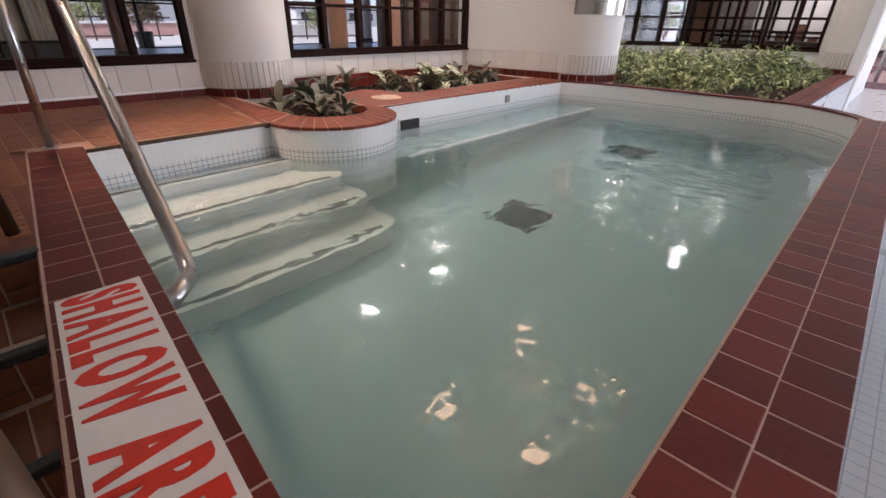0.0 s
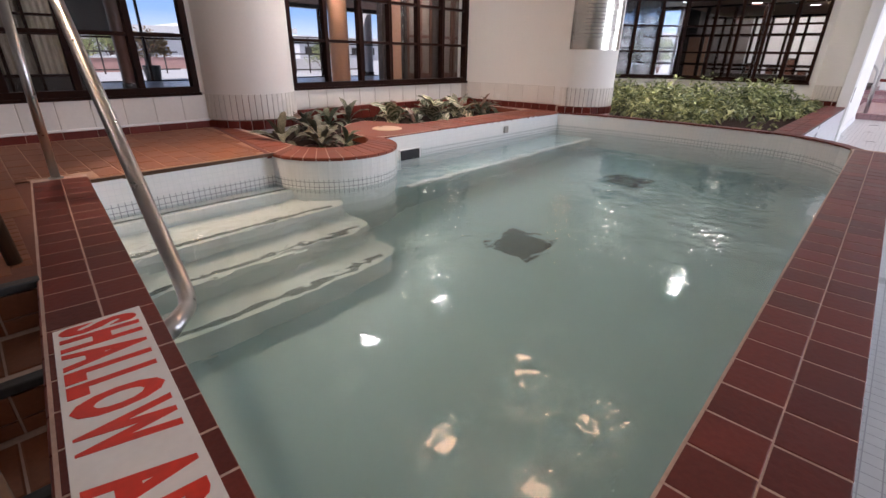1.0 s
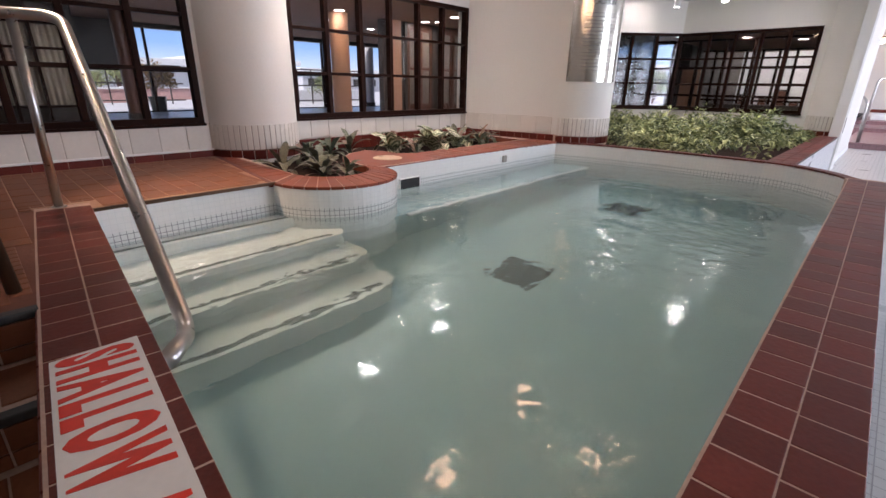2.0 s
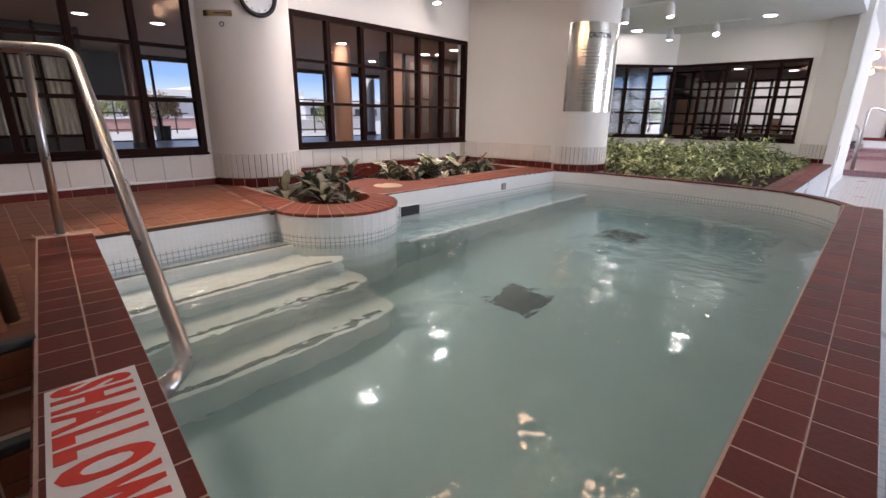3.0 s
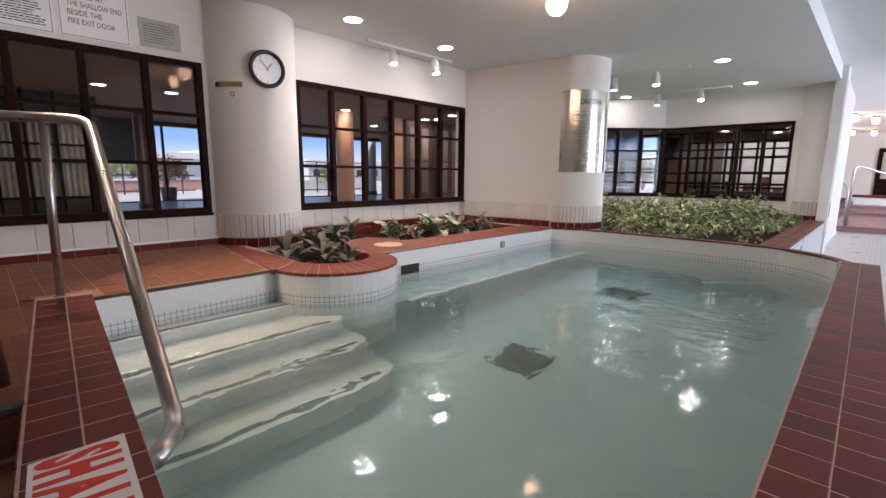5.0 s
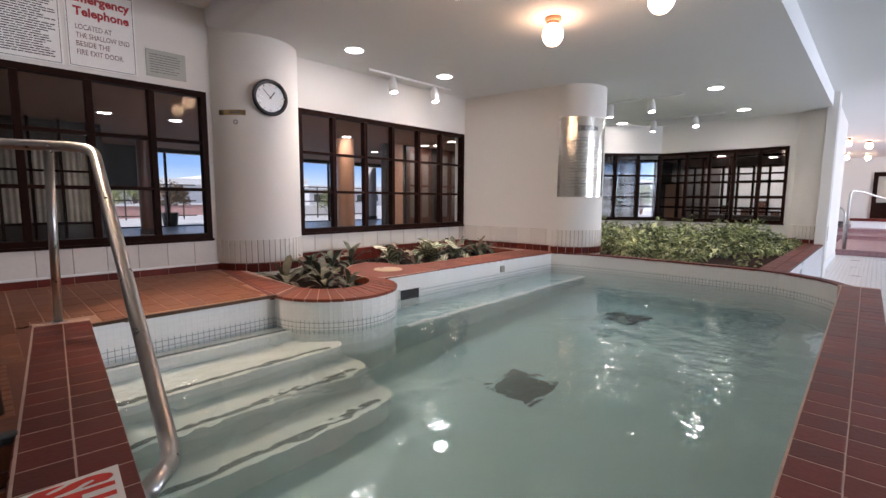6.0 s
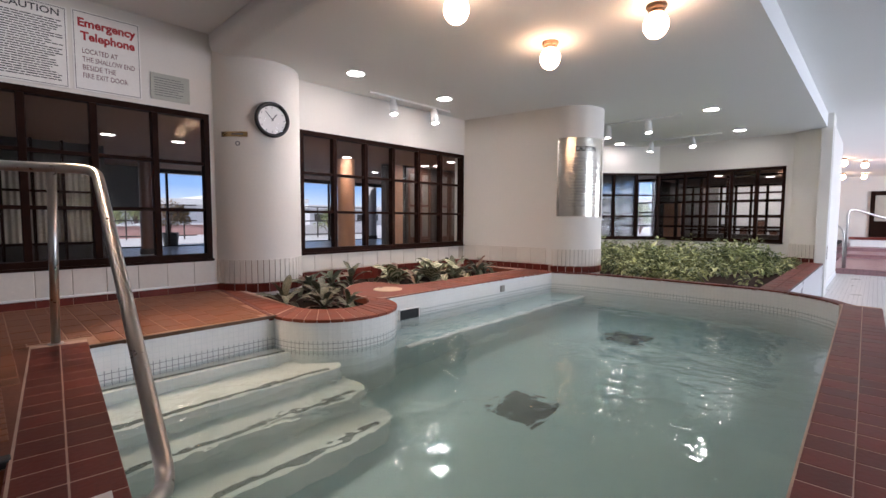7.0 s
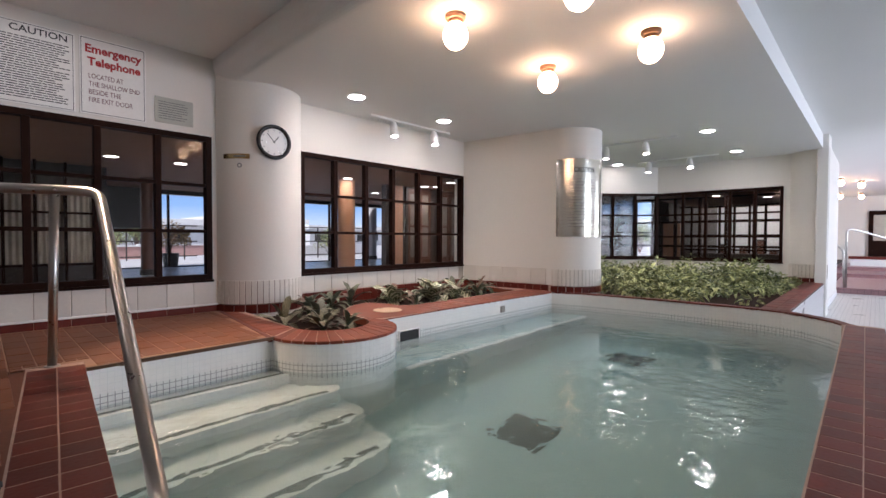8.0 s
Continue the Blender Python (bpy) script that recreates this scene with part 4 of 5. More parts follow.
for vtx in me.vertices:
    a = radians(216 + (vtx.co.x / w) * 38)
    rr_ = COL_R + 0.0075
    vtx.co = Vector((rr_ * math.cos(a), rr_ * math.sin(a), 1.455 + vtx.co.y / h * 0.062))
me.materials.clear(), me.materials.append(INK)
tx = new("heading", me)
tx.parent = cs
for i in range(17):
    z = 1.37 - i * 0.036
    lo, hi = (206, 262 - rng.random() * 6)
    part("print_line", lathe([(COL_R + 0.0072, z), (COL_R + 0.0072, z + 0.005)], 12, a0=lo, a1=hi), FADED_INK, cs)

# ---- corridor end: plum tiled platform, rails, door ----
plat = thing("corridor_platform", "plum red tiled platform steps in the corridor", "steps", kind="structure")
for i, (u, z) in enumerate(((12.85, -0.38), (16.6, -0.28), (18.5, -0.18))):
    pb = boxed(u, -6.0, LOW_FLOOR_Z, 22.0, 0.70 if i == 0 else 1.0 + 0.13 * i, z)
    uvl = pb.loops.layers.uv.verify()
    for f in pb.faces:
        for l in f.loops:
            c = l.vert.co
            l[uvl].uv = (c.x, c.y) if abs(f.normal.z) > 0.5 else (c.x + c.y, c.z)
    part("platform_step", pb, PURPLE_TILE, plat)


def corridor_rail(y, u):
    r = thing("corridor_handrail", "slim steel handrail at the corridor steps", "handrail", "corridor handrails", (u, y, -0.38))
    part("rail_tube", tube(rounded([(0, 0, 0), (0, 0, 1.25), (0.25, -0.12, 1.25), (1.3, -0.72, 1.02), (1.3, -0.72, 0.1)], 0.15), 0.022, 10), STEEL, r, smooth=True)
    part("stub", tube(rounded([(-0.06, 0.25, 1.0), (-0.05, 0.05, 0.82), (-0.05, 0.02, 0.0)], 0.1), 0.022, 10), STEEL, r, smooth=True)


corridor_rail(0.47, 12.95)
bench = thing("corridor_bench", "low dark red bench by the far wall", "bench", at=(19.5, 0.2, -0.18))
part("seat", boxed(-0.2, -1.0, 0.22, 0.2, 0.45, 0.30, bevel=0.01), RED_TILE, bench)
part("base", boxed(-0.15, -0.95, 0, 0.15, 0.4, 0.22), LAMP_WHITE, bench)
door = thing("door_1", "dark framed glazed door in the far wall", "door", at=(21.97, -0.40, -0.18), kind="structure")
df_ = bmesh.new()
box(df_, -0.05, -0.55, 0, 0.02, 0.62, 0.10), box(df_, -0.05, -0.55, 1.70, 0.02, 0.62, 1.85), box(df_, -0.05, -0.55, 0.1, 0.02, -0.4, 1.7), box(df_, -0.05, 0.5, 0.1, 0.02, 0.62, 1.7)
part("door_frame", df_, FRAME_WOOD, door)
part("door_panel", boxed(-0.02, -0.4, 0.1, 0.01, 0.5, 0.8), FRAME_WOOD, door)
part("door_glass", boxed(-0.012, -0.4, 0.8, 0.0, 0.5, 1.7), material("frosted_door_glass", (0.50, 0.47, 0.40), 0.3, vary=0.1), door)

# ---- the hall and terrace seen through the windows ----
HALL_FLOOR = tiled("hall_floor_tile", (0.64, 0.67, 0.70), (0.4, 0.42, 0.44), 0.6, 0.6, 0.01, rough=0.2)
HALL_CEIL = material("brown_hall_ceiling", (0.25, 0.135, 0.090), 0.8, vary=0.1)
HALL_DARK = material("dark_panelled_wall", (0.045, 0.034, 0.030), 0.5, vary=0.25, scale=3)
HALL_WOOD = material("reddish_wood_panel", (0.095, 0.034, 0.018), 0.4, vary=0.25, scale=4)
# peach tone holds the orange lamp glow on the column and the panel
HALL_COLUMN = material("lamplit_peach_plaster", (0.60, 0.34, 0.22), 0.6, vary=0.06)
DOOR_GLASS = material("grey_door_glass", (0.22, 0.19, 0.17), 0.12, vary=0.2, scale=3)
HALL_WHITE = material("pale_column_plaster", (0.60, 0.60, 0.62), 0.6, vary=0.05)
structure("hall_floor", sheet([(-14, 4.36), (14.0, 4.36), (14.0, 12.6), (-14, 12.6)], -0.08), HALL_FLOOR, "pale grey hall floor", "floor")
structure("hall_ceiling", boxed(-14, 4.37, 1.80, 14.0, 12.6, 2.4), HALL_CEIL, "brown hall ceiling", "ceiling")
structure("hall_wall_west", boxed(-14.2, 4.36, -0.1, -14, 12.6, 2.4), HALL_DARK, "dark hall wall", "wall")
structure("hall_back_wall", boxed(-14, 9.2, -0.08, 1.50, 9.4, 2.25), HALL_DARK, "dark panelled hall wall", "wall")
structure("hall_partition", boxed(6.1, 7.6, -0.08, 14, 7.75, 2.25), HALL_DARK, "dark brown hall partition", "wall")
structure("east_floor", sheet([(9.12, 0.82), (22, 0.82), (22, 4.36), (7.75, 4.36), (9.12, 3.0)], -0.08), material("dark_carpet", (0.04, 0.035, 0.035), 0.9, vary=0.2), "dark carpet floor", "floor")
structure("east_ceiling", boxed(9.62, 0.82, 2.25, 22, 4.37, 2.4), HALL_CEIL, "brown hall ceiling", "ceiling")
structure("hall_partition_east", box(boxed(14.0, 4.4, -0.08, 14.15, 4.73, 2.25), 14.0, 7.07, -0.08, 14.15, 12.6, 2.25), HALL_DARK, "dark hall wall", "wall")
structure("wall_east_room", boxed(14.0, 4.37, -0.08, 19.7, 4.40, 2.25), HALL_DARK, "dark hall wall", "wall")
for x, y, r, mat, lab in ((5.17, 7.7, 0.17, HALL_COLUMN, "plaster column with warm lamp glow in its peach colour"), (9.77, 13.0, 0.19, HALL_WHITE, "slim pale terrace column"), (16.4, 6.55, 0.22, HALL_WHITE, "pale column outside the hall"), (2.29, 10.2, 0.11, HALL_WOOD, "reddish brown hall post")):
    hc = thing("hall_column", lab, "column", "hall columns", (x, y, -0.08), kind="structure")
    part("shaft", lathe([(r, 0), (r, 1.90)], 28), mat, hc, smooth=True)
    part("foot", lathe([(r + 0.02, 0), (r + 0.02, 0.1), (r, 0.11)], 28), HALL_DARK, hc)
for x, y in ((2.22, 7.85), (7.07, 9.245), (6.96, 7.30), (7.16, 7.10), (6.85, 6.39), (8.0, 6.9), (5.0, 7.40), (1.34, 7.88), (5.6, 8.6), (11.5, 2.6), (12.5, 1.8), (10.6, 3.6)):
    d = thing("hall_downlight", "lit recessed downlight in the hall ceiling", "downlight", "hall downlights", (x, y, 1.80 if x < 9.5 else 1.62))
    part("trim_ring", lathe([(0.08, 0.0), (0.10, 0.0), (0.098, -0.008), (0.082, -0.005)], 20), LAMP_WHITE, d)
    part("lens", lathe([(0, -0.004), (0.081, -0.004)], 20), TRACK_LENS, d, "glowing lens")
for x, y, z, e in ((5.0, 7.40, 1.80, 26), (7.16, 7.10, 1.80, 12), (6.85, 6.39, 1.80, 8), (2.22, 7.85, 1.80, 12), (1.34, 7.88, 1.80, 7), (11.5, 2.6, 1.62, 10)):
    lamp("hall_lamp", 'SPOT', look((x, y, z - 0.008), (x, y, 0)), e, WARM, 0.04, cone=160, blend=0.5)
# hall doors and panels on the partition
for x in (7.05, 8.05, 9.05):
    hd = thing("hall_door", "dark wooden glazed double door in the hall", "door", "hall doors", (x, 7.58, -0.08), kind="structure")
    for sx in (-1, 1):
        leaf = bmesh.new()
        for q in ((0.01, 0.02, 0.35, 0.30), (0.01, 1.72, 0.35, 1.85), (0.01, 0.30, 0.07, 1.72), (0.29, 0.30, 0.35, 1.72), (0.07, 0.98, 0.29, 1.03)):
            xa, xb = sorted((sx * q[0], sx * q[2]))
            box(leaf, xa, -0.03, q[1], xb, 0.012, q[3])
        dl_ = part("door_leaf", leaf, HALL_WOOD, hd)
        for za, zb in ((0.30, 0.98), (1.03, 1.72)):
            xa, xb = sorted((sx * 0.07, sx * 0.29))
            part("glazed_panel", boxed(xa, -0.010, za, xb, -0.004, zb), DOOR_GLASS, dl_)
    part("door_frame", box(boxed(-0.42, -0.035, 0, -0.36, 0.012, 1.92), 0.36, -0.035, 0, 0.42, 0.012, 1.92), HALL_DARK, hd)
structure("hall_wall_panel", boxed(6.22, 7.565, -0.05, 6.55, 7.598, 1.86, bevel=0.004), HALL_COLUMN, "peach plaster wall strip beside the doors", "wall")
# timber screen with drawn beige curtains, deep in the dim part of the hall
cur = thing("curtain_screen", "dark timber grid screen with dim beige curtains", "window wall", kind="structure")
for k in range(12):
    xp = -2.55 + 0.35 * k
    part("post", boxed(xp - 0.02, 9.00, -0.08, xp + 0.02, 9.06, 1.80), FRAME_WOOD, cur)
for zr in (0.22, 0.78, 1.02, 1.36):
    part("rail", boxed(-2.6, 9.01, zr - 0.018, 1.34, 9.05, zr + 0.018), FRAME_WOOD, cur)
folds = bmesh.new()
CURTAIN = material("beige_curtain", (0.40, 0.35, 0.29), 0.9, vary=0.25, scale=5, fine=40)
strip([(-2.55 + 0.0125 * k, 9.12 + 0.018 * math.sin(k * 1.05) + 0.008 * math.sin(k * 0.37)) for k in range(310)], 0.24, 1.34, bm=folds)
part("curtain", folds, CURTAIN, cur, "dim beige curtain in folds", smooth=True)
structure("hall_bulkhead", boxed(0.9, 12.36, 0.86, 2.78, 12.48, 1.82), HALL_DARK, "dark bulkhead over the terrace opening", "wall")
structure("terrace_beam", boxed(1.75, 12.4, 1.70, 14.0, 12.62, 1.82), HALL_DARK, "dark beam over the terrace screen", "wall")
# far glazing of the hall


def screen(name, m, width, height, nx, nz, label, t=0.035):
    g = thing(name, label, "window wall", kind="structure")
    g.matrix_world = m
    for i in range(nx + 1):
        x = width * i / nx
        part("post", boxed(x - t, -0.04, 0, x + t, 0.04, height), FRAME_WOOD, g)
    for j in range(nz + 1):
        z = height * j / nz
        part("rail", boxed(0, -0.03, z - t * 0.85, width, 0.03, z + t * 0.85), FRAME_WOOD, g)


screen("terrace_screen", pose(1.75, 12.5, -0.08), 10.5, 1.80, 7, 2, "dark framed glazed screen onto the terrace", 0.022)
screen("side_screen", pose(14.06, 4.75, -0.08, 0, 0, 90), 2.3, 1.86, 4, 2, "dark framed glazed screen at the end of the hall", 0.025)
screen("inner_screen", pose(11.6, 0.85, -0.08, 0, 0, 90), 4.2, 1.69, 8, 3, "dark timber glazed screen in the hall", 0.03)
screen("far_screen", pose(15.0, 1.10, -0.08, 0, 0, 90), 3.3, 1.69, 9, 4, "dark timber glazed screen in the hall", 0.028)
structure("east_soffit", boxed(10.2, 0.83, 1.62, 16.0, 4.0, 2.24), HALL_CEIL, "brown dropped ceiling in the hall", "ceiling")
cab = random.Random(3)
for i in range(6):
    v0 = 1.6 + 0.48 * i + cab.uniform(-0.1, 0.1)
    hc = thing("hall_cabinet", "dark hall cabinet against a pale wall", "cabinet", "hall cabinets", (19.2, v0, -0.08))
    hh = cab.uniform(0.35, 0.8)
    part("body", boxed(0, -0.12, 0, 0.25, 0.12, hh, bevel=0.01), HALL_DARK, hc)
    part("door", boxed(-0.012, -0.10, 0.05, 0.0, 0.10, hh - 0.05), HALL_WOOD, hc)
structure("hall_counter", boxed(12.6, 0.9, -0.08, 13.0, 3.4, 0.30, bevel=0.01), HALL_DARK, "low dark counter in the hall", "counter")
structure("orange_panel", boxed(13.93, 4.05, 0.1, 13.99, 4.5, 1.15), HALL_COLUMN, "hall wall panel with orange lamp glow in its colour", "wall")
structure("terrace_ground", sheet([(-60, 12.6), (80, 12.6), (80, 140), (-60, 140)], -0.10), material("pale_terrace_paving", (0.58, 0.58, 0.57), 0.7, vary=0.1, scale=0.7), "pale terrace paving", "ground")
structure("side_ground", sheet([(14.15, 4.42), (80, 4.42), (80, 12.6), (14.15, 12.6)], -0.10), bpy.data.materials["pale_terrace_paving"], "pale terrace paving", "ground")
structure("east_backdrop_wall", boxed(19.5, 1.35, -0.08, 19.7, 4.5, 2.25), HALL_WHITE, "pale far wall of the hall", "wall")
# added lamp under the ceiling that brightens the far wall, no fitting
lamp("east_hall_daylight", 'AREA', look((17.2, 2.7, 2.1), (19.4, 2.7, 0.8)), 95, NEUTRAL, 3.5, size_y=1.0)

# sky and haze far behind the terrace
sky_mat = bpy.data.materials.new("distant_sky")
sky_mat.use_nodes = True
sn = sky_mat.node_tree
sn.nodes.remove(sn.nodes["Principled BSDF"])
geo, sep, band, ramp, em = (sn.nodes.new(k) for k in ("ShaderNodeNewGeometry", "ShaderNodeSeparateXYZ", "ShaderNodeMapRange", "ShaderNodeValToRGB", "ShaderNodeEmission"))
band.inputs[1].default_value, band.inputs[2].default_value = 0.5, 14.0
ramp.color_ramp.elements[0].color, ramp.color_ramp.elements[1].color = (0.78, 0.85, 0.92, 1), (0.13, 0.27, 0.58, 1)
mid = ramp.color_ramp.elements.new(0.34)
mid.color = (0.27, 0.46, 0.76, 1)
sn.links.new(geo.outputs["Position"], sep.inputs[0]), sn.links.new(sep.outputs["Z"], band.inputs[0]), sn.links.new(band.outputs[0], ramp.inputs[0])
sn.links.new(ramp.outputs[0], em.inputs[0]), sn.links.new(em.outputs[0], sn.nodes["Material Output"].inputs[0])
em.inputs[1].default_value = 1.0
structure("backdrop", strip([(70 * math.cos(radians(a)), 70 * math.sin(radians(a))) for a in range(4, 121, 4)], -0.1, 14.0), sky_mat, "distant blue sky paling to the horizon", "sky")

# terrace furniture of the background
for x, y, w, h in ((7.0, 30, 6, 1.5), (15, 34, 7, 1.9), (26, 38, 9, 1.6), (-4, 33, 8, 1.5), (40, 15.5, 8, 2.2)):
    bd = thing("pavilion", "pale low building across the terrace", "building", "buildings across the terrace", (x, y, -0.1))
    part("wall", boxed(-w / 2, 0, 0, w / 2, 5, h), HALL_WHITE, bd)
    part("roof", prism([(-w / 2 - 0.4, -0.5), (w / 2 + 0.4, -0.5), (w / 2 + 0.4, 5.4), (-w / 2 - 0.4, 5.4)], h, h + 0.35), LAMP_WHITE, bd, "white flat roof")
    for i in range(int(w / 1.6)):
        part("window_opening", boxed(-w / 2 + 0.5 + 1.6 * i, -0.06, 0.5, -w / 2 + 1.5 + 1.6 * i, 0.05, 1.1), HALL_DARK, bd)
for x, y in ((7.2, 17), (9.5, 17.2), (12.0, 17.5)):
    wl = thing("terrace_planter", "low grey terrace planter wall", "planter", "terrace planters", (x, y, -0.1))
    part("box", boxed(-1.1, -0.3, 0, 1.1, 0.3, 0.45, bevel=0.02), HALL_WHITE, wl)

for x, y, w in ((9.6, 15.4, 4.4), (4.0, 17.0, 2.6)):
    rl = thing("terrace_railing", "dark metal railing on the terrace", "railing", "terrace railings", (x, y, -0.1))
    for zr in (0.12, 0.62, 1.15):
        part("rail", boxed(-w / 2, -0.02, zr - 0.02, w / 2, 0.02, zr + 0.02), HALL_DARK, rl)
    for k in range(int(w / 0.55) + 1):
        part("post", boxed(-w / 2 + 0.55 * k - 0.018, -0.018, 0, -w / 2 + 0.55 * k + 0.018, 0.018, 1.17), HALL_DARK, rl)
PINK = material("pinkish_brick_wall", (0.50, 0.30, 0.27), 0.8, vary=0.2)
for x, y in ((3.1, 18.6), (5.6, 21.0)):
    lw = thing("low_garden_wall", "low pinkish brick garden wall on the terrace", "garden wall", "garden walls", (x, y, -0.1))
    part("wall", boxed(-1.2, -0.15, 0, 1.2, 0.15, 0.42, bevel=0.01), PINK, lw)
    part("cap", boxed(-1.24, -0.19, 0.42, 1.24, 0.19, 0.48, bevel=0.01), LAMP_WHITE, lw, "white stone cap")


def bush(x, y, z, size, seed, label):
    """A loose bush: stems and many small leaves in uneven clumps."""
    q = random.Random(seed)
    b = thing("garden_bush", label, "bush", "terrace bushes", (x, y, z))
    st = bmesh.new()
    vs, fs = [], []
    for k in range(14):
        a, o = q.uniform(0, 6.28), size * q.uniform(0.1, 0.45)
        tip = Vector((o * math.cos(a), o * math.sin(a), size * q.uniform(0.45, 1.0)))
        tube([(0, 0, 0), tip * 0.5 + Vector((0, 0, size * 0.1)), tip], 0.012 * size, 5, st)
        for n in range(60):
            p = tip + Vector((q.gauss(0, 0.11), q.gauss(0, 0.11), q.gauss(0, 0.09))) * size
            m = Matrix.Translation(p) @ Euler((q.uniform(-1, 1), q.uniform(-1, 1), q.uniform(0, 6.28))).to_matrix().to_4x4()
            k0 = len(vs)
            vs += [m @ (Vector(c) * size) for c in ((0, 0, 0), (0.05, -0.022, 0.01), (0.1, 0, 0), (0.05, 0.022, 0.01))]
            fs.append((k0, k0 + 1, k0 + 2, k0 + 3))
    part("stems", st, HALL_WOOD, b)
    me = bpy.data.meshes.new("leaves")
    me.from_pydata(vs, [], fs)
    me.materials.append(LEAF_POTHOS)
    me.uv_layers.new(name="UVMap")
    lv = new("leaves", me)
    lv.parent = b


for k, (x, y, size) in enumerate(((10.2, 16.4, 1.0), (7.6, 17.0, 0.8), (3.2, 19.2, 0.9), (4.6, 22.0, 1.2), (20.5, 8.3, 1.0), (24.0, 8.9, 1.3))):
    bush(x, y, -0.10, size, 40 + k, "loose green bush on the terrace")

# ---- plants ----


def leaf_mesh(name, length, width, arch, mat, fold=0.25, tip=0.8, seg=14):
    """A strap or oval leaf that rises from the origin along +x and arches over."""
    bm = bmesh.new()
    uv = bm.loops.layers.uv.verify()
    rows = []
    x = z = 0.0
    ang = radians(62)
    for i in range(seg + 1):
        t = i / seg
        w = width * (math.sin(math.pi * min(1, t ** tip * 0.97 + 0.02)) ** 0.75) * 0.5 + 0.003
        wave = 0.06 * width * math.sin(t * 19)
        rows.append((t, [(x, -w, z + fold * w + wave), (x, 0, z), (x, w, z + fold * w - wave)]))
        x += length / seg * math.cos(ang)
        z += length / seg * math.sin(ang)
        ang -= radians(arch) / seg
    vs = [[bm.verts.new(p) for p in r] for _, r in rows]
    for i in range(seg):
        for j in range(2):
            f = bm.faces.new((vs[i][j], vs[i][j + 1], vs[i + 1][j + 1], vs[i + 1][j]))
            for l, (a, b) in zip(f.loops, ((i, j), (i, j + 1), (i + 1, j + 1), (i + 1, j))):
                l[uv].uv = (rows[a][0], abs(b - 1) * 0.35)
    me = bpy.data.meshes.new(name)
    bm.to_mesh(me)
    bm.free()
    me.materials.append(mat)
    me.shade_smooth()
    return me


FERN_LEAVES = [leaf_mesh("strap_leaf", l, w, a, LEAF_FERN, 0.30, 1.2) for l, w, a in ((0.27, 0.068, 70), (0.25, 0.062, 105), (0.24, 0.072, 45))]
BROWN_LEAF = leaf_mesh("strap_leaf", 0.24, 0.06, 60, LEAF_BROWN, 0.3, 0.8)
DARK_LEAVES = [leaf_mesh("strap_leaf", l, w, a, LEAF_DARK, 0.3, 1.1) for l, w, a in ((0.28, 0.060, 105), (0.24, 0.064, 65), (0.29, 0.052, 125))]
CREAM_LEAVES = [leaf_mesh("broad_leaf", l, w, a, LEAF_CREAM, 0.25, 0.85) for l, w, a in ((0.30, 0.12, 85), (0.26, 0.11, 60), (0.28, 0.13, 110))]


def rosette(x, y, z, leaves, n, size, seed, label):
    r = random.Random(seed)
    p = thing("foliage_plant", label, "plant", "planter plants", (x, y, z), r.uniform(0, 360))
    part("crown_base", lathe([(0.0, 0.03), (0.02, 0.025), (0.03, -0.01)], 8), LEAF_DARK, p)
    for i in range(n):
        t = i / n
        tilt = -28 + 62 * t + r.uniform(-8, 8)      # inner leaves upright, outer ones low
        s = size * r.uniform(0.75, 1.12) * (1.0 - 0.15 * abs(t - 0.5))
        m = pose(0, 0, 0.01 + 0.03 * (1 - t), 0, 0, i * 137.5 + r.uniform(-18, 18)) @ pose(0.012, 0, 0, r.uniform(-14, 14), tilt, 0) @ Matrix.Scale(s, 4)
        share("leaf", BROWN_LEAF if r.random() < 0.09 else leaves[r.randrange(len(leaves))], m, p)
    return p


FERN = "dark green striped bird's-nest plant in the planter"
CRM = "cream and green variegated broad-leaved plant in the planter"
DRK = "dark green arching leafy plant in the planter"
SZ = -0.055
rosette(1.66, 3.33, SZ, FERN_LEAVES, 8, 0.95, 1, FERN)
rosette(1.80, 2.99, SZ, FERN_LEAVES, 19, 0.88, 2, FERN)
rosette(1.97, 2.92, SZ, DARK_LEAVES, 12, 0.62, 3, DRK)
rosette(1.95, 3.30, SZ, FERN_LEAVES, 14, 0.85, 4, FERN)
rosette(2.10, 3.72, SZ, DARK_LEAVES, 16, 0.95, 5, DRK)
rosette(2.42, 3.86, SZ, DARK_LEAVES, 14, 0.95, 6, DRK)
rosette(2.68, 3.92, SZ, FERN_LEAVES, 8, 1.0, 7, FERN)
rosette(2.98, 3.60, SZ, CREAM_LEAVES, 11, 0.98, 8, CRM)
rosette(3.10, 3.38, SZ, DARK_LEAVES, 9, 0.80, 9, DRK)
rosette(3.20, 3.85, SZ, DARK_LEAVES, 9, 1.15, 10, DRK)
rosette(3.42, 3.45, SZ, CREAM_LEAVES, 15, 1.08, 11, CRM)
rosette(3.60, 3.66, SZ, CREAM_LEAVES, 12, 1.15, 12, CRM)
rosette(3.85, 3.50, SZ, CREAM_LEAVES, 10, 0.95, 13, CRM)
rosette(4.05, 3.72, SZ, FERN_LEAVES, 10, 1.0, 14, FERN)
rosette(4.30, 3.55, SZ, DARK_LEAVES, 10, 1.0, 15, DRK)
rosette(4.52, 3.62, SZ, DARK_LEAVES, 9, 0.95, 16, DRK)
rosette(3.95, 3.95, SZ, DARK_LEAVES, 9, 1.05, 17, DRK)

# pothos: a mound of many small pointed leaves
r = random.Random(21)
verts, faces, uvs = [], [], []


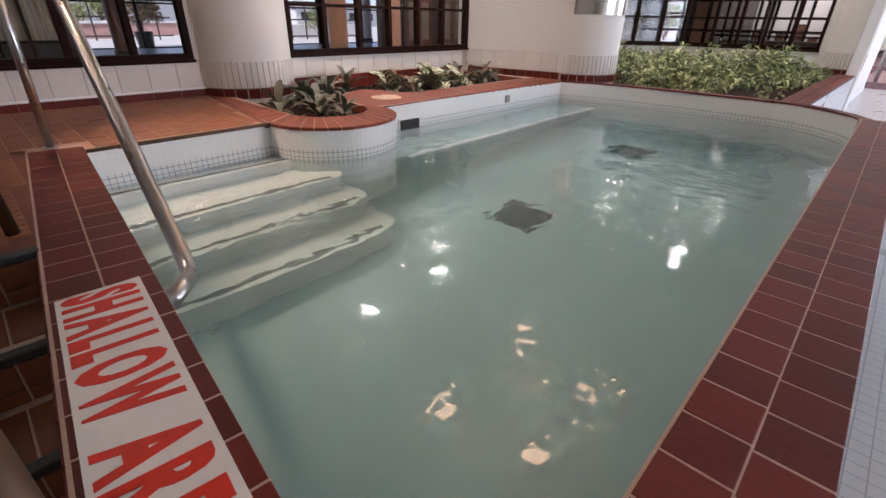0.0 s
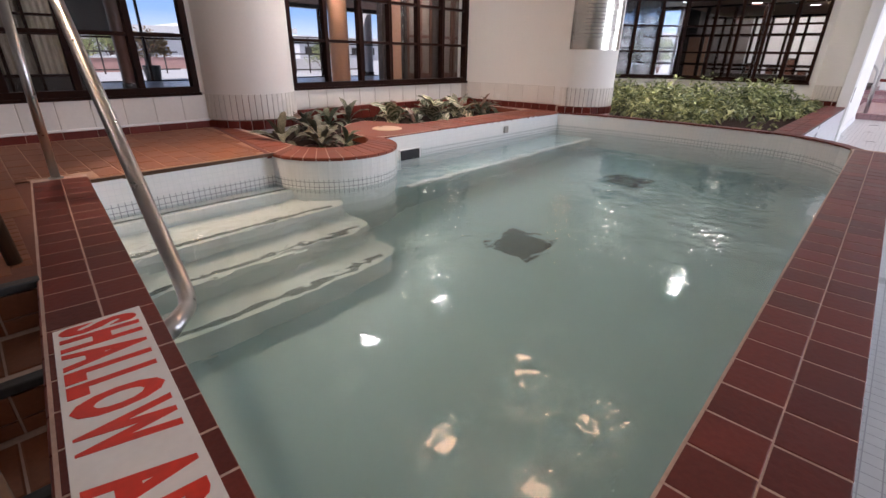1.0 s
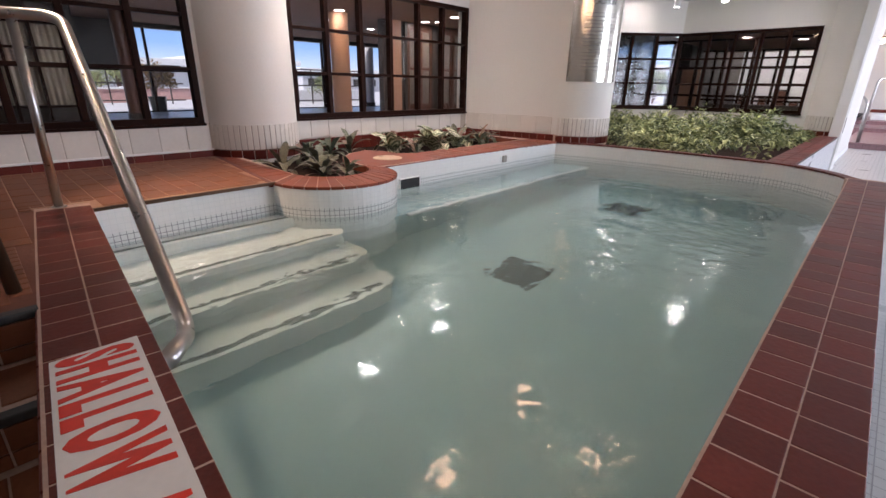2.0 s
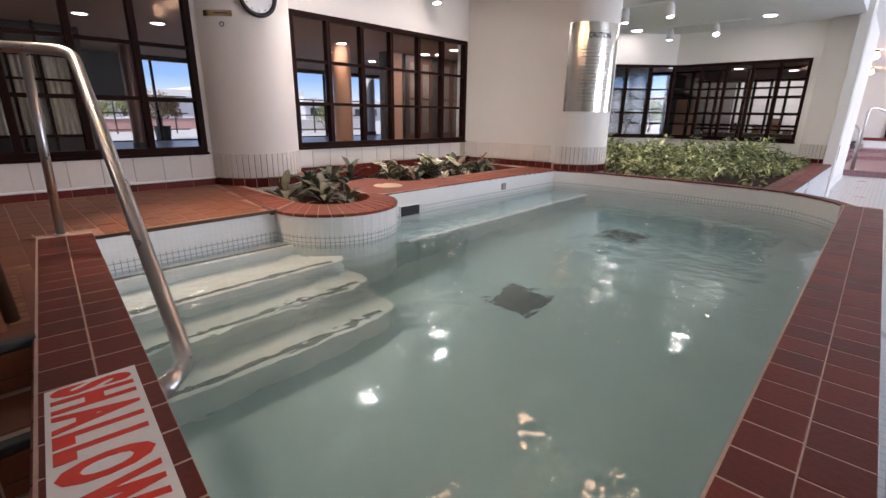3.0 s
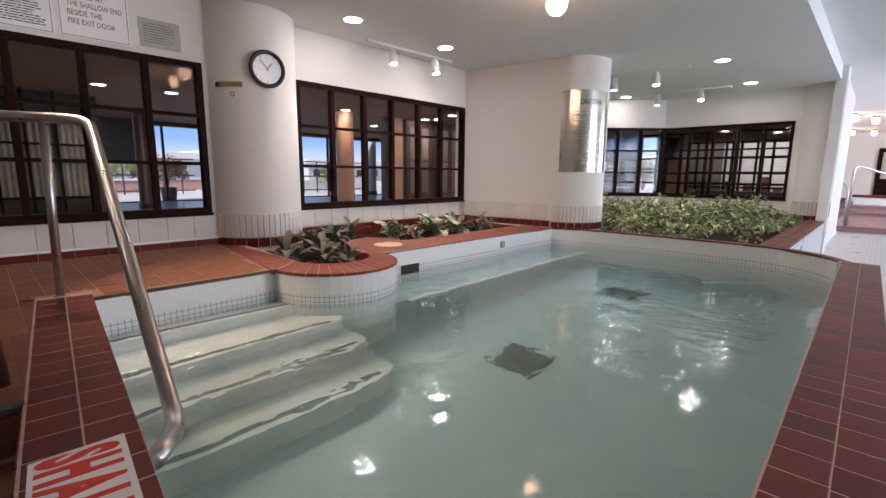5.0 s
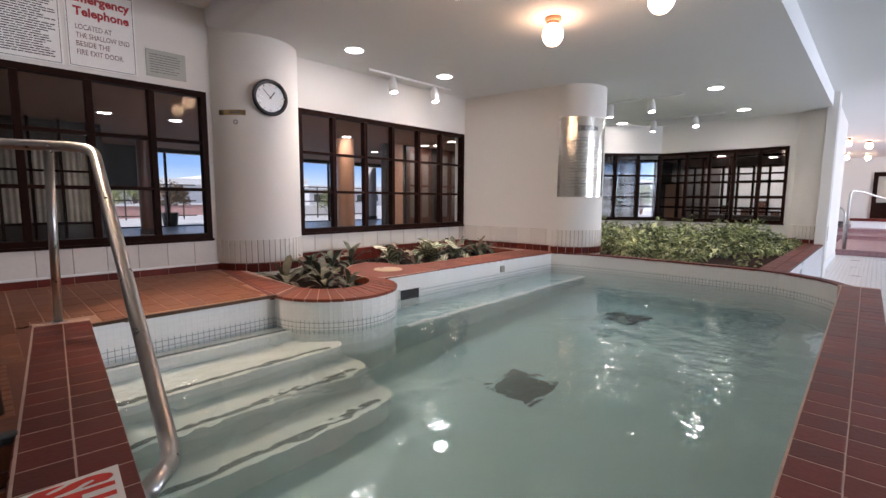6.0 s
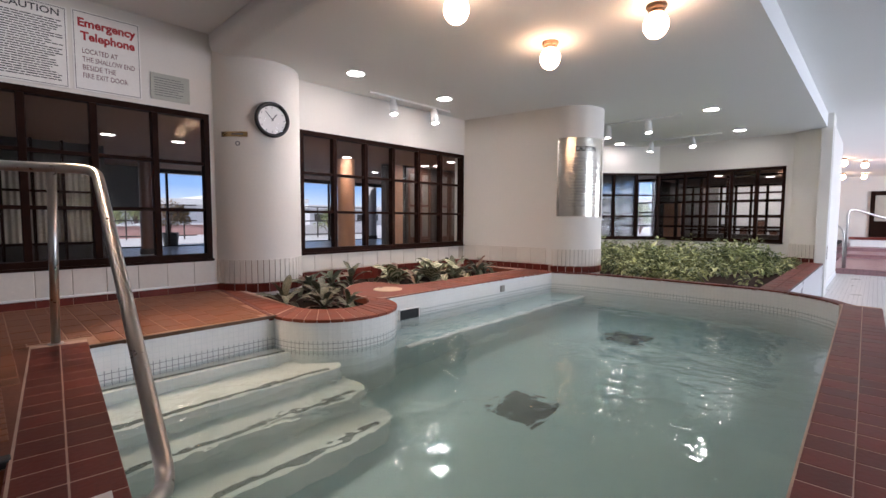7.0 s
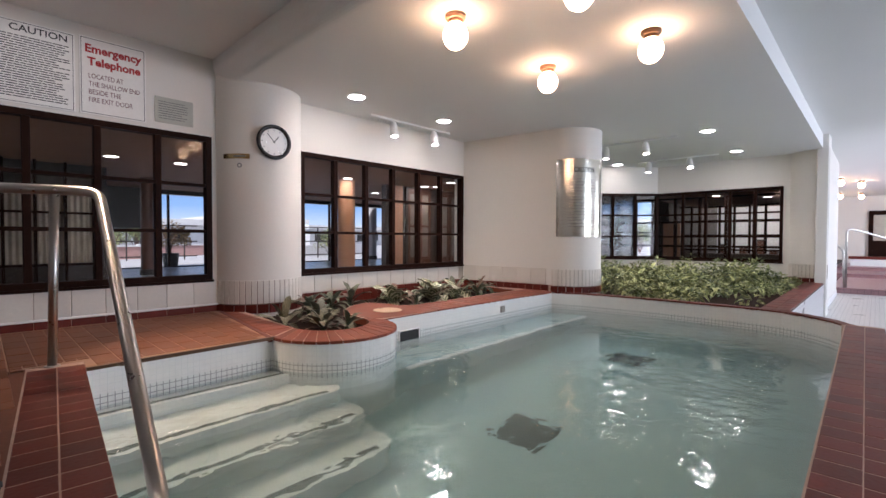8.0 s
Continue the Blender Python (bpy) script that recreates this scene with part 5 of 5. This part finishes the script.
def mound(x, y):
    edge = min(1, (x - 5.1) / 0.7, (8.9 - x) / 0.3, (y - 0.78) / 0.5)
    return 0.05 + max(0, edge) * (0.145 + 0.12 * noise.noise(Vector((x * 1.5, y * 1.5, 0))) + 0.12 * noise.noise(Vector((x * 4.5, y * 4.5, 3))))


clumps = 0
while clumps < 440:
    cx, cy = r.uniform(5.22, 8.88), r.uniform(0.86, 4.05)
    if cx + cy > 11.8 or (cx < 5.85 and 2.4 < cy) or (cy < 1.40 and cx < 6.6 and r.random() < 0.8):
        continue
    clumps += 1
    top = mound(cx, cy) * r.uniform(0.45, 1.55)
    big = r.uniform(0.8, 1.35)
    for i in range(30):
        out = r.random() ** 0.7
        turn = r.uniform(0, 360)
        rad = 0.02 + 0.13 * out * r.uniform(0.5, 1)
        x, y = cx + rad * math.cos(radians(turn)), cy + rad * math.sin(radians(turn))
        z = -0.05 + max(0.02, top * (1.02 - 0.65 * out) + r.uniform(-0.02, 0.03))
        ln = big * r.uniform(0.045, 0.090)
        wd = ln * r.uniform(0.15, 0.26)
        m = pose(x, y, z, 0, 0, turn + r.uniform(-40, 40)) @ pose(0, 0, 0, r.uniform(-30, 30), -55 + 95 * out + r.uniform(-20, 20), 0)
        prof = ((0, 0, 0), (0.30, -1, 0.12), (0.30, 1, 0.12), (0.45, 0, -0.03), (0.70, -0.65, -0.04), (0.70, 0.65, -0.04), (1.0, 0, -0.24))
        b = len(verts)
        verts += [m @ Vector((a * ln, s * wd, q * ln)) for a, s, q in prof]
        faces += [tuple(b + k for k in f) for f in ((0, 3, 1), (0, 2, 3), (1, 3, 4), (3, 2, 5), (4, 3, 6), (3, 5, 6))]
me = bpy.data.meshes.new("pothos_leaves")
me.from_pydata(verts, [], faces)
me.materials.append(LEAF_POTHOS)
me.uv_layers.new(name="UVMap")
tagged(new("pothos_groundcover", me), "dense yellow-green pothos groundcover in the back planter", "plants", kind="stuff")

# shrub in a pot, far in the hall
sh = thing("potted_shrub", "small orange-green shrub in a dark pot", "potted plant", at=(3.48, 13.2, -0.10))
part("pot", lathe([(0, 0), (0.16, 0), (0.20, 0.34), (0.18, 0.34), (0.17, 0.30), (0, 0.30)], 20), BLACK_PLASTIC, sh)
tk = bmesh.new()
for i in range(6):
    a = i * 60 + 20
    tube(rounded([(0, 0, 0.3), (0.03 * math.cos(radians(a)), 0.03 * math.sin(radians(a)), 0.6), (0.28 * math.cos(radians(a)), 0.28 * math.sin(radians(a)), 1.0)], 0.2, 4), 0.012, 6, tk)
part("stems", tk, HALL_WOOD, sh)
verts, faces = [], []
for i in range(700):
    a, q = r.uniform(0, 6.28), r.random() ** 0.5
    p = Vector((0.42 * q * math.cos(a), 0.42 * q * math.sin(a), 0.55 + 0.65 * r.random() * (1.1 - 0.6 * q)))
    m = Matrix.Translation(p) @ Euler((r.uniform(-1, 1), r.uniform(-1, 1), a)).to_matrix().to_4x4()
    b = len(verts)
    verts += [m @ Vector(c) for c in ((0, 0, 0), (0.05, -0.02, 0.01), (0.1, 0, 0), (0.05, 0.02, 0.01))]
    faces.append((b, b + 1, b + 2, b + 3))
me = bpy.data.meshes.new("leaves")
me.from_pydata(verts, [], faces)
me.materials.append(LEAF_TREE)
me.uv_layers.new(name="UVMap")
lv = new("leaves", me)
lv.parent = sh

# ---- tiles, piece by piece ----
PITCH = 0.1093
cop = tile_mesh("coping_tile", PITCH - 0.0050, 0.1055, 0.02, RED_TILE, 0.0015)
COPING_SLOPE = 0.013          # the straight coping runs slightly askew
jit = random.Random(7)


def laid(x, y, rz=0.0, z=0.0):
    """A tile's pose with the slight unevenness of hand-laid tiles."""
    return pose(x, y, z + jit.uniform(-0.0004, 0.0004), jit.uniform(-0.12, 0.12), jit.uniform(-0.12, 0.12), rz + jit.uniform(-0.25, 0.25))


for row, v in enumerate((0.0585, -0.0500)):
    for i in range(43):
        u = 0.619 - 4 * PITCH + (i + 0.5) * PITCH - (0.004 if row == 0 else 0.012)
        if u < 4.54:
            share("coping_tile", cop, laid(u, v + COPING_SLOPE * (u - 0.8), math.degrees(COPING_SLOPE)), rim)
cd_deg = math.degrees(math.atan2(CD.y, CD.x))
for n in (0.0540, 0.1640):
    for i in range(26):
        s = 0.06 + (i + 0.5) * PITCH
        if s < CURB_L - 0.04:
            x, y = curb_pt(s, n)
            share("curb_tile", cop, laid(x, y, cd_deg), rim)
# upright tiles on the step side of the curb
side = tile_mesh("curb_side_tile", PITCH - 0.006, 0.105, 0.01, RED_TILE)
for k in range(4):
    for i in range(15):
        s = 0.06 + (i + 0.5) * PITCH
        x, y = curb_pt(s, CURB_W + 0.006)
        share("curb_side_tile", side, pose(x, y, -0.058 - 0.11 * k, 0, 0, cd_deg) @ Euler((radians(-90), 0, 0)).to_matrix().to_4x4(), rim)
# back rim pieces
for a0, a1, b0, b1 in zip(ring_inner, ring_inner[1:], ring_outer, ring_outer[1:]):
    n = max(1, round(math.dist(a0, a1) / 0.11))
    for k in range(n):
        f0, f1 = (k + 0.03) / n, (k + 0.97) / n
        mixp = lambda p, q, f: (p[0] + (q[0] - p[0]) * f, p[1] + (q[1] - p[1]) * f)
        part("rim_tile", quad_tile([mixp(a0, a1, f0), mixp(a0, a1, f1), mixp(b0, b1, f1), mixp(b0, b1, f0)], 0.02, RED_TILE), RED_TILE, rim)
# ledge of the back bed
led = tile_mesh("ledge_tile", 0.2, 0.108, 0.02, RED_TILE)
for i in range(19):
    for v in (0.612, 0.726):
        share("ledge_tile", led, laid(5.18 + 0.205 * i, v), bed2)
# deck tiles, long side towards the window
DW, DL = 0.1055, 0.2085
dk = [tile_mesh("deck_tile", DW / a - 0.005, DL / b - 0.005, 0.02, DECK_TILE, 0.0025) for a, b in ((1, 1), (1, 2), (2, 4))]


def on_deck(u, v):
    """Whether a point of the plan lies on the deck."""
    curb_in = CURB_A[0] + 0.0888 * (v - 0.117)
    if v > 4.195 or v < 1.668 or u < -1.7 or u > 1.322 + (v - 2.805) * 0.128 - 0.028:
        return False
    return v > 2.978 or u < curb_in - CURB_W - 0.006 or (u > curb_in + 0.006 and v > 2.796 + 0.036 * (u - 0.36))


def lay_deck(u, v, level):
    a, b = ((1, 1), (1, 2), (2, 4))[level]
    w, l = DW / a, DL / b
    if all(on_deck(u + x * (w / 2 - 0.003), v + y * (l / 2 - 0.003)) for x in (-1, 0, 1) for y in (-1, 0, 1)):
        share("deck_tile", dk[level], laid(u, v), deck)
    elif level == 0:
        for s in (-1, 1):
            lay_deck(u, v + s * DL / 4, 1)
    elif level == 1:
        for s in (-1, 1):
            for q in (-1, 1):
                lay_deck(u + q * DW / 4, v + s * DL / 8, 2)


for i in range(32):
    for j in range(14):
        lay_deck(-1.7 + DW * (i + 0.5), 1.60 + DL * (j + 0.5) - (DL / 2 if i % 2 else 0), 0)
# treads of the outer steps
tr = tile_mesh("tread_tile", 0.100, 0.195, 0.02, DECK_TILE)
for (v, z), (v2, z2) in zip(OUT_STEPS, OUT_STEPS[1:] + [(0.80, -0.5)]):
    for i in range(12):
        u1 = 0.128 + 0.0888 * (v2 + 0.1 - 0.117) - CURB_W
        share("tread_tile", tr, laid(u1 - 0.056 - 0.1055 * i, v - 0.02 - 0.105, 0, z - 0.139), outer_steps)
# planter rim: dark strip against the deck, wedges round the nose, straight run along the pool
st0, st1 = Vector((1.322, 2.81)), Vector((1.497, 4.19))
part("slot_strip", prism([(st0.x - 0.03, st0.y), (st0.x, st0.y), (st1.x, st1.y), (st1.x - 0.03, st1.y)], -0.03, 0.001), RED_TILE, planter)
for k in range(12):
    f0, f1 = (k + 0.02) / 12, (k + 0.98) / 12
    p0, p1 = st0.lerp(st1, f0), st0.lerp(st1, f1)
    v0, v1 = p0.y, p1.y
    if v0 > 2.95:
        part("rim_tile", quad_tile([(p0.x + 0.004, v0), (1.562, v0), (1.562, v1), (p1.x + 0.004, v1)], 0.02, RED_TILE_BED), RED_TILE_BED, planter)
part("rim_tile", quad_tile([(1.340, 2.842), (1.562, 3.002), (1.562, 3.034), (1.358, 3.034)], 0.02, RED_TILE_BED), RED_TILE_BED, planter)
NW_ = 17
for k in range(NW_):
    pts = []
    for f in ((k + 0.035) / NW_, (k + 0.965) / NW_):
        ao, ai = radians(183 + 177 * f), radians(178 + 184 * f)
        pts.append(((NOSE_C[0] + (NOSE_R + 0.004) * math.cos(ao), NOSE_C[1] + (NOSE_R + 0.004) * math.sin(ao)), (HOLE_C[0] + HOLE_R * math.cos(ai), HOLE_C[1] + HOLE_R * math.sin(ai))))
    part("rim_tile", quad_tile([pts[0][0], pts[1][0], pts[1][1], pts[0][1]], 0.02, RED_TILE_BED), RED_TILE_BED, planter)
rt = tile_mesh("rim_tile", 0.100, 0.186, 0.02, RED_TILE_BED)
for i in range(19):
    for v in (2.928, 3.122):
        share("rim_tile", rt, laid(2.945 + 0.1055 * i, v + 0.01 * i / 19), planter)
